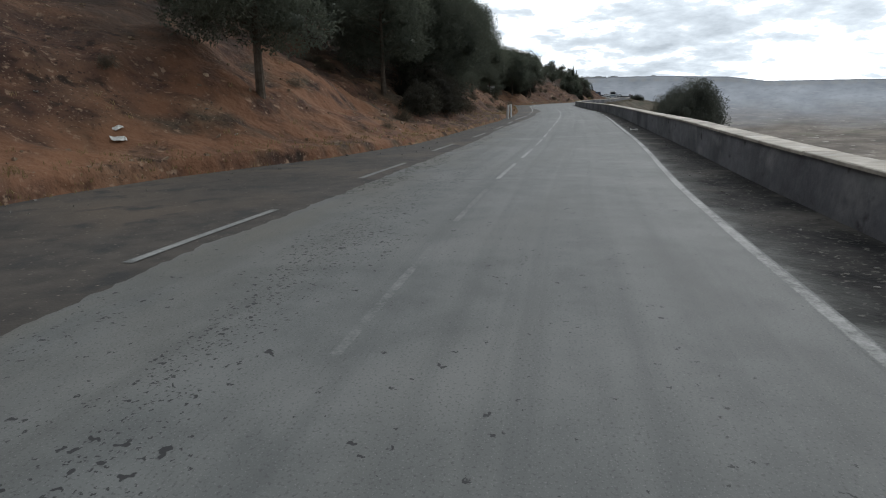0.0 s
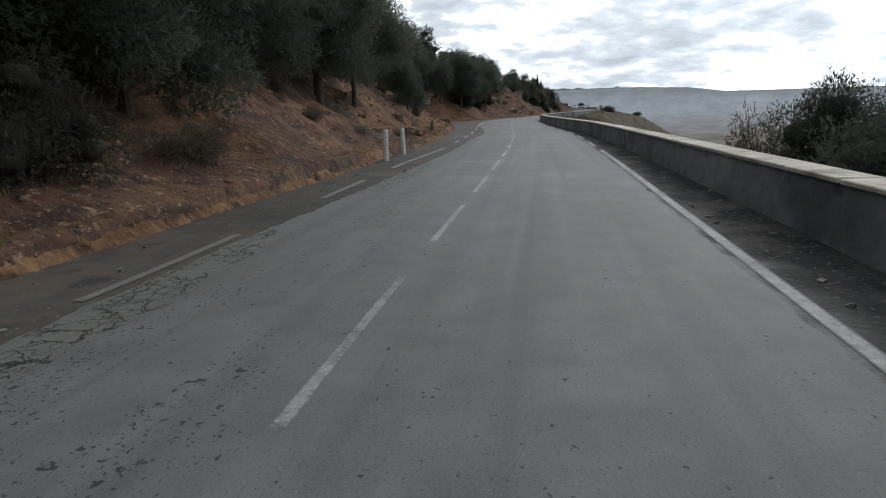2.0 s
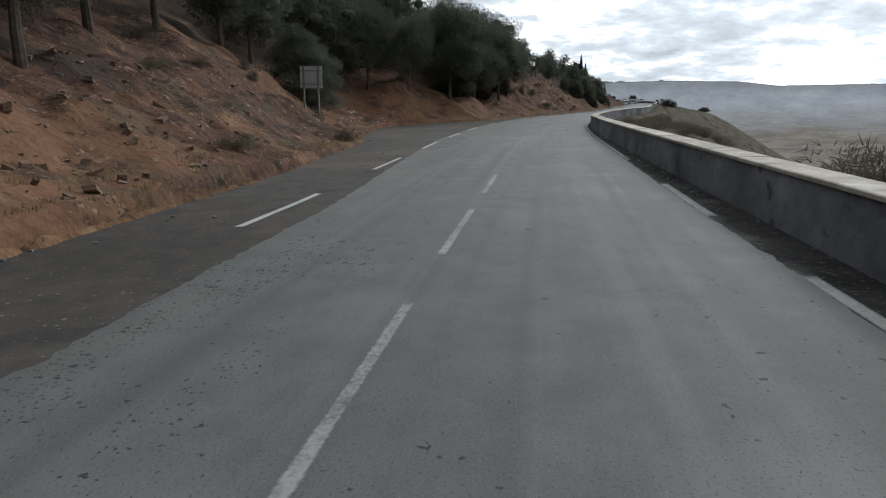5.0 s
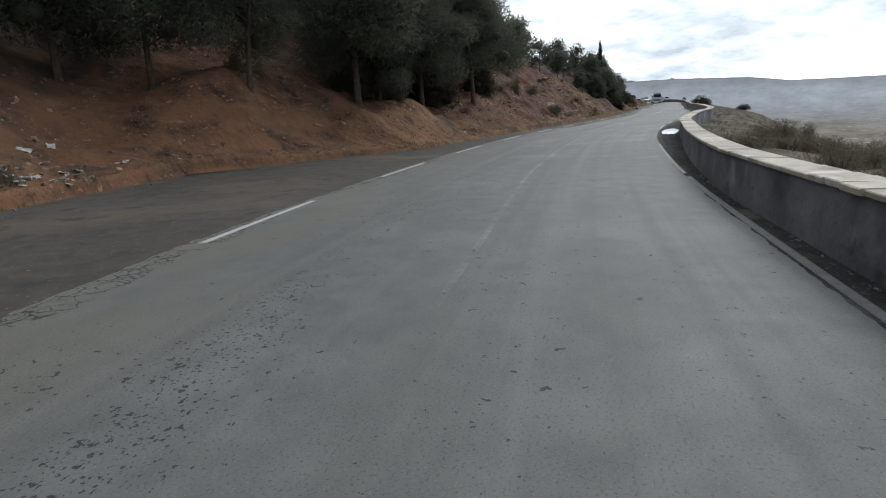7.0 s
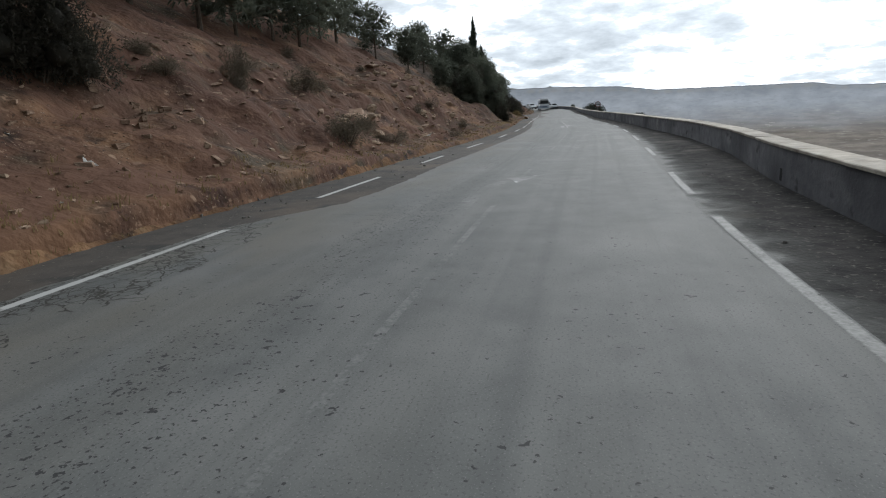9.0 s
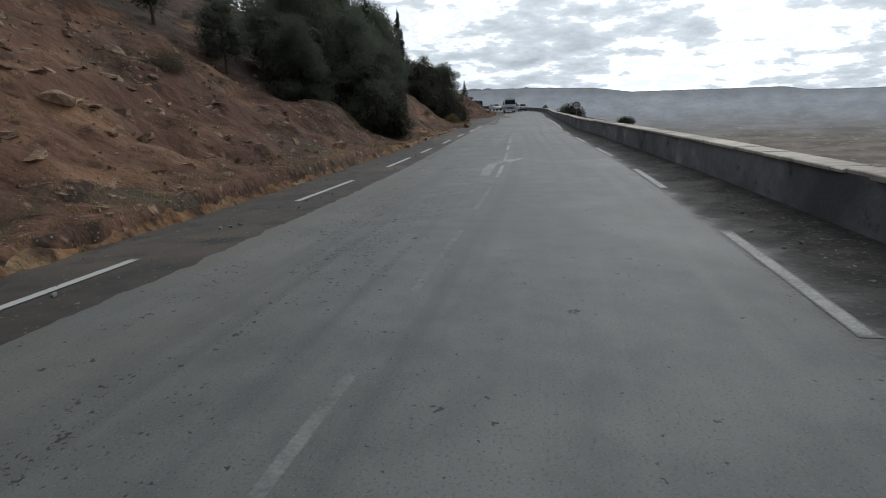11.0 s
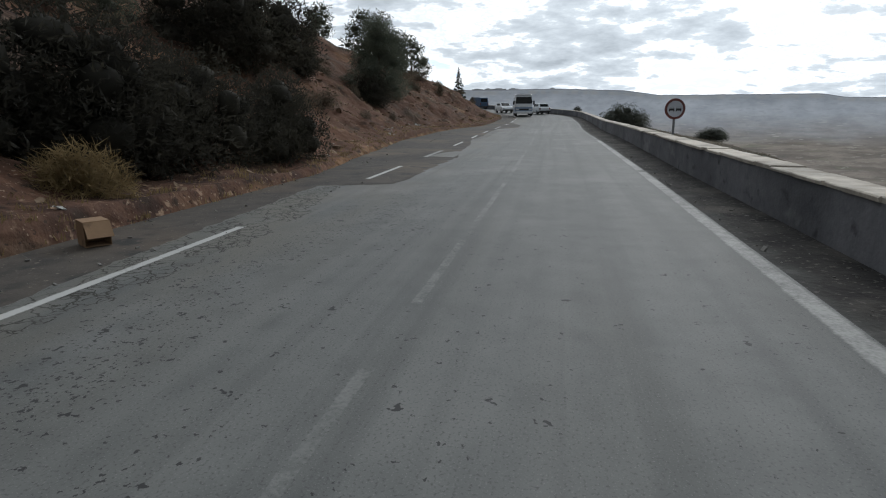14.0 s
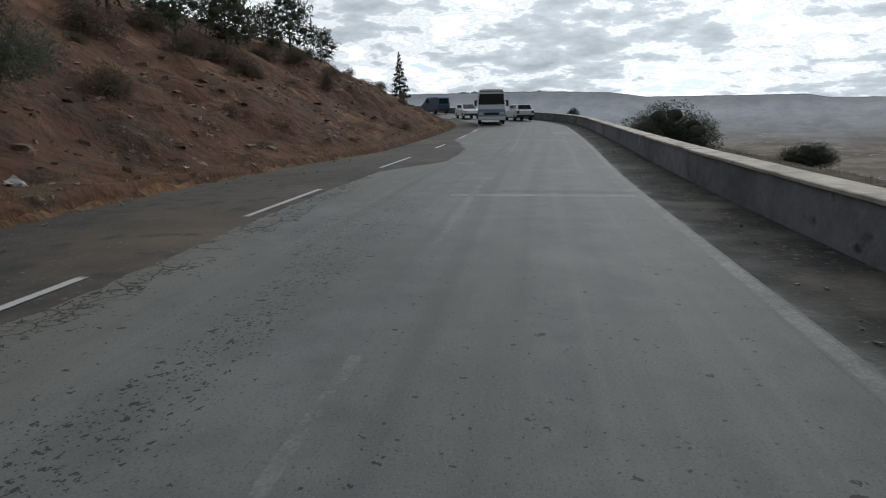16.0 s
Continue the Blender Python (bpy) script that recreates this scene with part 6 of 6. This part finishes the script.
# ---- vehicles ----
def hull(profile, half, bevel, taper=0.0, roof_z=9.0):
    """A body from its side outline (y, z), drawn in towards the roof."""
    bm = bmesh.new()
    left = [bm.verts.new((-half, y, z)) for y, z in profile]
    right = [bm.verts.new((half, y, z)) for y, z in profile]
    bm.faces.new(left); bm.faces.new(right[::-1])
    n = len(profile)
    for k in range(n):
        bm.faces.new((left[k], right[k], right[(k + 1) % n], left[(k + 1) % n])[::-1])
    for v in bm.verts:
        v.co.x *= 1 - taper * max(0, v.co.z - roof_z)
    bmesh.ops.bevel(bm, geom=bm.edges[:], offset=bevel, segments=2, affect="EDGES", profile=0.6)
    return bm


def wheel(root, x, y, r, w):
    bm = bmesh.new()
    bmesh.ops.create_cone(bm, cap_ends=True, segments=20, radius1=r, radius2=r, depth=w, matrix=pose(x, y, r, 0, 90, 0))
    wh = part("wheel", bm, RUBBER, root)
    bm = bmesh.new()
    bmesh.ops.create_cone(bm, cap_ends=True, segments=16, radius1=r * 0.6, radius2=r * 0.55, depth=w + 0.02, matrix=pose(x, y, r, 0, 90, 0))
    part("rim", bm, GALV, wh)


def minibus():
    """Faces +y."""
    root = new("minibus")
    part("body", hull([(-3.3, 1.10), (-3.3, 2.45), (-3.1, 2.58), (2.6, 2.58), (2.95, 2.45), (3.32, 1.5), (3.40, 1.10)], 1.02, 0.06, 0.05, 1.5), BUS_WHITE, root, "white upper body")
    part("lower_body", hull([(-3.32, 0.35), (-3.32, 1.09), (3.42, 1.09), (3.46, 0.35)], 1.035, 0.05), BUS_BLUE, root, "blue lower body")
    bm = bmesh.new()
    vs = [bm.verts.new(c) for c in ((-0.98, 3.35, 1.48), (0.98, 3.35, 1.48), (0.90, 3.06, 2.27), (-0.90, 3.06, 2.27))]
    bm.faces.new(vs)
    bmesh.ops.solidify(bm, geom=bm.faces[:], thickness=0.02)
    part("windscreen", bm, GLASS, root)
    for side in (-1, 1):
        for y0, y1 in ((-2.9, -1.75), (-1.65, -0.5), (-0.4, 0.75), (0.85, 2.2)):
            bm = bmesh.new()
            x0 = side * 1.0
            box(bm, min(x0, x0 + side * 0.03), y0, 1.55, max(x0, x0 + side * 0.03), y1, 2.25, 0.01)
            part("side_window", bm, GLASS, root)
        part("headlight", box(bmesh.new(), side * 0.78 - 0.16, 3.42, 0.72, side * 0.78 + 0.16, 3.49, 0.90, 0.02), LAMP, root)
        part("mirror", box(bmesh.new(), side * 1.20 - 0.09, 3.05, 1.35, side * 1.20 + 0.09, 3.15, 1.80, 0.03), TRIM, root)
        part("mirror_arm", box(bmesh.new(), min(side * 1.0, side * 1.15), 3.07, 1.74, max(side * 1.0, side * 1.15), 3.11, 1.78), TRIM, root)
        for y in (-2.1, 2.35):
            wheel(root, side * 0.90, y, 0.38, 0.22)
    part("bumper", box(bmesh.new(), -1.02, 3.40, 0.32, 1.02, 3.56, 0.58, 0.04), BUS_WHITE, root, "pale front bumper")
    part("grille", box(bmesh.new(), -0.55, 3.43, 0.70, 0.55, 3.475, 0.88, 0.01), TRIM, root)
    part("roof_rack", box(bmesh.new(), -0.75, -2.4, 2.585, 0.75, 1.9, 2.64, 0.02), GALV, root, "grey roof rack")
    part("sun_visor", box(bmesh.new(), -0.88, 2.70, 2.45, 0.88, 3.06, 2.57, 0.05), BUS_WHITE, root, "white rounded brow over the windscreen")
    return tagged(root, "white and blue minibus coming down the road", "bus")


def hatchback(paint, label):
    root = new("car")
    part("body", hull([(-1.95, 0.35), (-1.98, 0.85), (-1.75, 0.98), (1.15, 0.92), (1.85, 0.78), (1.98, 0.55), (1.95, 0.30)], 0.81, 0.06), paint, root)
    part("cabin", hull([(-1.78, 0.95), (-1.45, 1.40), (0.15, 1.42), (1.0, 0.92)], 0.73, 0.05, 0.25, 0.95), paint, root)
    for c, nm in ((((-0.60, 0.97, 0.97), (0.60, 0.97, 0.97), (0.53, 0.28, 1.37), (-0.53, 0.28, 1.37)), "windscreen"), (((-0.58, -1.79, 1.0), (0.58, -1.79, 1.0), (0.52, -1.53, 1.34), (-0.52, -1.53, 1.34)), "rear_window")):
        bm = bmesh.new()
        bm.faces.new([bm.verts.new(v) for v in c])
        bmesh.ops.solidify(bm, geom=bm.faces[:], thickness=0.02)
        part(nm, bm, GLASS, root)
    for side in (-1, 1):
        for y0, y1 in ((-1.3, -0.5), (-0.42, 0.4)):
            x0 = side * 0.70
            part("side_window", box(bmesh.new(), x0 - 0.02, y0, 1.0, x0 + 0.02, y1, 1.32, 0.01), GLASS, root)
        part("headlight", box(bmesh.new(), side * 0.62 - 0.14, 1.90, 0.62, side * 0.62 + 0.14, 1.96, 0.76, 0.02), LAMP, root)
        part("tail_light", box(bmesh.new(), side * 0.66 - 0.10, -2.0, 0.62, side * 0.66 + 0.10, -1.95, 0.86, 0.02), RED, root)
        for y in (-1.2, 1.25):
            wheel(root, side * 0.72, y, 0.30, 0.18)
    for y0, y1 in ((1.93, 2.05), (-2.07, -1.95)):
        part("bumper", box(bmesh.new(), -0.80, y0, 0.30, 0.80, y1, 0.50, 0.04), TRIM, root)
    return tagged(root, label, "car")


place(minibus(), 262.8, -3.0, 0.0, 173)
place(hatchback(BUS_WHITE, "white hatchback following the minibus"), 274.0, -2.4, 0.0, 174)
place(hatchback(BUS_WHITE, "small white hatchback driving away up the bend"), 268.0, 0.6)


def van():
    """Faces +y."""
    root = new("van")
    part("body", hull([(-2.1, 0.40), (-2.15, 1.05), (-2.05, 1.85), (-1.8, 1.93), (0.75, 1.93), (1.35, 1.25), (2.1, 1.05), (2.2, 0.60), (2.15, 0.36)], 0.84, 0.07, 0.12, 1.1), VAN_BLUE, root)
    bm = bmesh.new()
    bm.faces.new([bm.verts.new(v) for v in ((-0.62, -2.145, 1.15), (0.62, -2.145, 1.15), (0.56, -2.085, 1.72), (-0.56, -2.085, 1.72))])
    bmesh.ops.solidify(bm, geom=bm.faces[:], thickness=0.02)
    part("rear_window", bm, GLASS, root)
    for side in (-1, 1):
        part("tail_light", box(bmesh.new(), side * 0.72 - 0.07, -2.2, 0.75, side * 0.72 + 0.07, -2.13, 1.05, 0.02), RED, root)
        part("side_window", box(bmesh.new(), side * 0.79 - 0.03, 0.0, 1.22, side * 0.79 + 0.03, 0.85, 1.68, 0.01), GLASS, root)
        for y in (-1.35, 1.35):
            wheel(root, side * 0.76, y, 0.31, 0.19)
    part("bumper", box(bmesh.new(), -0.82, -2.26, 0.36, 0.82, -2.12, 0.56, 0.04), TRIM, root)
    return tagged(root, "blue panel van driving away round the bend", "van")


place(van(), 288.0, 0.0)

fir_ob.matrix_basis = pose(79.3, 257.8, float(hill_z(274.7, -9.0)) - 0.1)

# ---- wear on the road ----
CRACKED = ASPHALT.copy()
CRACKED.name = "cracked_asphalt"
cn, cl = CRACKED.node_tree.nodes, CRACKED.node_tree.links
cuv = cn.new("ShaderNodeTexCoord")
cw = cn.new("ShaderNodeTexNoise"); cw.inputs["Scale"].default_value = 3.0
cl.new(cuv.outputs["UV"], cw.inputs["Vector"])
cw2 = cn.new("ShaderNodeTexNoise"); cw2.inputs["Scale"].default_value = 11.0
cl.new(cuv.outputs["UV"], cw2.inputs["Vector"])
cmix = cn.new("ShaderNodeMix"); cmix.data_type = "VECTOR"; cmix.inputs[0].default_value = 0.2
cl.new(cuv.outputs["UV"], cmix.inputs[4]); cl.new(cw.outputs["Color"], cmix.inputs[5])
cmix2 = cn.new("ShaderNodeMix"); cmix2.data_type = "VECTOR"; cmix2.inputs[0].default_value = 0.07
cl.new(cmix.outputs[1], cmix2.inputs[4]); cl.new(cw2.outputs["Color"], cmix2.inputs[5])
cm = cn.new("ShaderNodeTexNoise"); cm.inputs["Scale"].default_value = 1.6
cl.new(cuv.outputs["UV"], cm.inputs["Vector"])
lines = []
for cells_, wide_, slim_, lo_, hi_ in ((4.5, 0.040, 0.012, 0.30, 0.42), (9.0, 0.055, 0.018, 0.40, 0.50)):
    cv = cn.new("ShaderNodeTexVoronoi"); cv.feature = "DISTANCE_TO_EDGE"; cv.inputs["Scale"].default_value = cells_
    cl.new(cmix2.outputs[1], cv.inputs["Vector"])
    cr = cn.new("ShaderNodeMapRange"); cr.inputs["From Min"].default_value, cr.inputs["From Max"].default_value = wide_, slim_
    cl.new(cv.outputs["Distance"], cr.inputs["Value"])
    cf = cn.new("ShaderNodeMapRange"); cf.inputs["From Min"].default_value, cf.inputs["From Max"].default_value = lo_, hi_
    cl.new(cm.outputs["Fac"], cf.inputs["Value"])
    cq = cn.new("ShaderNodeMath"); cq.operation = "MULTIPLY"
    cl.new(cr.outputs[0], cq.inputs[0]); cl.new(cf.outputs[0], cq.inputs[1])
    lines.append(cq)
ct = cn.new("ShaderNodeMath"); ct.operation = "MAXIMUM"
cl.new(lines[0].outputs[0], ct.inputs[0]); cl.new(lines[1].outputs[0], ct.inputs[1])
cb = cn["Principled BSDF"]
cx = cn.new("ShaderNodeMix"); cx.data_type = "RGBA"
cl.new(ct.outputs[0], cx.inputs[0]); cl.new(cb.inputs["Base Color"].links[0].from_socket, cx.inputs[6]); cx.inputs[7].default_value = (0.020, 0.019, 0.014, 1)
cl.new(cx.outputs[2], cb.inputs["Base Color"])


def cracked(s0, s1, depth, seed):
    """A ragged cracked patch along the broken left edge of the carriageway."""
    n = 40
    ss = np.linspace(s0, s1, n)
    env = np.sin(np.linspace(0, math.pi, n)) ** 0.5
    outer = [float(edge(s)) + ragged(s, 1.7, 0.08) + 0.02 for s in ss]
    inner = [o + 0.05 + depth * v * (0.75 + 0.4 * noise.noise((s * 1.3, seed, 0)) + 0.25 * noise.noise((s * 4.1, seed, 1))) for s, o, v in zip(ss, outer, env)]
    x0, y0 = at(ss, outer)
    x1, y1 = at(ss, inner)
    z = road_z(ss) + 0.0066
    verts = np.concatenate([np.stack([x0, y0, z], -1), np.stack([x1, y1, z], -1)]).tolist()
    ob = link("cracked_patch", verts, [(k, k + 1, n + k + 1, n + k) for k in range(n - 1)], CRACKED, road, smooth=False)
    co = np.concatenate([np.stack([ss, outer], -1), np.stack([ss, inner], -1)])
    uv = ob.data.uv_layers.new(name="plan")
    uv.data.foreach_set("uv", np.concatenate([co[[k, k + 1, n + k + 1, n + k]] for k in range(n - 1)]).ravel())
    return ob


for a_, b_, w_ in ((8.6, 15.5, 0.7), (16, 24, 0.45), (25, 31, 0.7), (34, 41, 0.4), (45, 60, 0.35), (80.5, 89.0, 1.5), (89.5, 97, 0.45), (98, 106, 0.4), (115, 118.5, 0.6), (118.6, 125.0, 1.35), (160, 168, 0.3), (186.8, 196.2, 1.1), (213, 226, 0.6)):
    cracked(a_, b_, w_, a_ * 0.31)


def crack(name, points, width, mat):
    """A thin open crack: a crooked strip along the points (s, d)."""
    pts = []
    for (a, b), (c, d) in zip(points, points[1:]):
        k = max(3, int(math.hypot(c - a, d - b) / 0.09))
        pts += [(a + (c - a) * i / k + 0.11 * noise.noise((i * 0.45, a, b)) + 0.03 * noise.noise((i * 1.9, a, b)), b + (d - b) * i / k + 0.08 * noise.noise((i * 0.5, b, a))) for i in range(k)]
    pts.append(points[-1])
    n = len(pts)
    p = np.array(pts)
    t = np.gradient(p, axis=0); t /= np.linalg.norm(t, axis=1)[:, None] + 1e-9
    w = width * (0.35 + np.array([abs(noise.noise((i * 0.5, points[0][0], 1))) for i in range(n)]) * 1.6)
    q = np.stack([-t[:, 1], t[:, 0]], -1) * w[:, None] / 2
    a_, b_ = p + q, p - q
    xa, ya = at(a_[:, 0], a_[:, 1]); xb, yb = at(b_[:, 0], b_[:, 1])
    za = road_z(p[:, 0]) + 0.0082
    return link(name, np.concatenate([np.stack([xa, ya, za], -1), np.stack([xb, yb, za], -1)]).tolist(), [(k, k + 1, n + k + 1, n + k) for k in range(n - 1)], mat, road, smooth=False)


flat_shape("asphalt_tongue", [(202.85, -3.1), (202.85, -3.5), (202.8, -3.85), (203.3, -3.92), (204.0, -3.85), (204.9, -3.7), (205.4, -3.4), (205.2, -3.1)], ASPHALT, 0.0052)
crack("joint", [(223.52, -1.5), (223.5, -0.6), (223.48, 0.4), (223.4, 1.2), (223.38, 2.0)], 0.07, CONCRETE_EDGE)["label"] = "pale dust-filled joint across the road"
CRACK = material("crack_dirt", (0.028, 0.026, 0.023), 0.95, scale=20, bump=0)
for pts_ in ([(170.55, 0.87), (170.49, 1.2), (170.44, 1.56)], [(170.44, 1.56), (170.28, 1.52), (170.24, 1.3), (170.28, 1.02)], [(170.1, 1.25), (170.08, 1.6)], [(171.3, -2.9), (171.25, -1.8), (171.2, -1.1)], [(170.0, -0.75), (170.2, 0.2), (170.2, 0.8)], [(125.2, -3.7), (125.05, -2.6), (125.0, -1.8)],
             [(52.75, -0.6), (52.7, -0.3), (52.6, 0.1), (52.5, 0.6)], 
             [(114.5, -0.75), (114.55, -0.2), (114.5, 0.2)], [(114.9, 0.1), (114.4, 0.3)], [(117.9, -3.1), (116.9, -3.4), (116.2, -3.7)], [(118.3, -3.2), (117.2, -3.5)], [(28.4, -2.2), (28.5, -1.2)], [(112.0, -3.6), (112.2, -2.8)], [(60.0, 0.6), (60.1, 1.1)], [(10.3, -3.2), (10.35, -2.6), (10.46, -2.0), (10.6, -1.0), (10.7, -0.5)], [(10.0, -3.5), (10.3, -2.9), (10.15, -2.4)], [(66, 0.2), (66.2, 0.9), (65.8, 1.2)]):
    crack("crack", pts_, 0.022 if 169 < pts_[0][0] < 170.9 and pts_[0][1] > 0 else 0.016 if pts_[0][0] < 12 else 0.0055, CRACK)
web = []
for k in range(26):
    a_ = k * math.tau / 26
    wob = 0.75 + 0.5 * noise.noise((math.cos(a_) * 1.6, math.sin(a_) * 1.6, 9.0))
    web.append((52.6 + 0.36 * math.cos(a_) * wob, -0.2 + 0.26 * math.sin(a_) * wob))
flat_shape("cracked_patch", web, CRACKED, 0.0066)


def rough_edge(corners, seed):
    """The outline with its edges broken into short crooked pieces."""
    out_ = []
    for (a, b), (c, d) in zip(corners, corners[1:] + corners[:1]):
        k = max(1, int(math.hypot(c - a, d - b) / 0.12))
        out_ += [(a + (c - a) * i / k + 0.16 * noise.noise((i * 0.4, a + seed, b)), b + (d - b) * i / k + 0.12 * noise.noise((i * 0.45, d, a + seed))) for i in range(k)]
    return out_


flat_shape("tar_patch", rough_edge([(196.2, -4.2), (196.4, -3.2), (198.4, -3.1), (200.5, -3.05), (202.9, -2.95), (203.1, -4.0), (200, -4.6)], 1.0), OLD_ASPHALT, 0.0070)
flat_shape("tar_patch", rough_edge([(229.0, -5.0), (229.3, -2.95), (232.0, -2.75), (235.0, -2.9), (238.4, -3.5), (242.0, -4.3), (238, -5.2)], 2.0), OLD_ASPHALT, 0.0070)
flat_shape("seam", [(222.85, -1.5), (222.85, 1.85), (223.1, 1.85), (223.1, -1.5)], ARROW, 0.0067)
WATER = plain("still_water", (0.02, 0.022, 0.024), 0.03)
# a long shallow pool in the gutter
shore = []
for k in range(64):
    a_ = k * math.tau / 64
    wob = 1 + 0.22 * noise.noise((math.cos(a_) * 2.2, math.sin(a_) * 2.2, 3.0)) + 0.14 * noise.noise((math.cos(a_) * 7, math.sin(a_) * 7, 5.0)) + 0.08 * noise.noise((math.cos(a_) * 17, math.sin(a_) * 17, 5.0))
    shore.append((116.9 + 2.5 * math.cos(a_) * wob, 2.38 + 0.34 * math.sin(a_) * wob + 0.02 * math.cos(a_)))
flat_shape("puddle", shore, WATER, 0.033)["label"] = "shallow rain puddle in the gutter"

# ---- coping stones: one by one along the drive, joined beyond it ----
run_rng = np.random.default_rng(77)
s, k, rest_v, rest_f = S0 + 1, 0, [], []
while s < S1 - 3:
    broken_ = 91.6 < s < 94.2 or 150 < s < 152
    rugged_ = 166 < s < 216
    run = run_rng.uniform(0.22, 0.4) if broken_ else run_rng.uniform(0.35, 1.1) if rugged_ else run_rng.uniform(0.7, 2.2)
    v_, f_ = coping_block(s, s + run, k, 6.0 if broken_ else 3.2 if rugged_ else 1.0)
    if 2 < s < 222:
        link("coping_stone", v_, f_, COPING, wall, smooth=False)
    else:
        rest_f += [tuple(q + len(rest_v) for q in face) for face in f_]
        rest_v += v_
    s, k = s + run, k + 1
tagged(link("coping_run", rest_v, rest_f, COPING, wall, smooth=False), "further run of rough cream coping stones", kind="stuff")
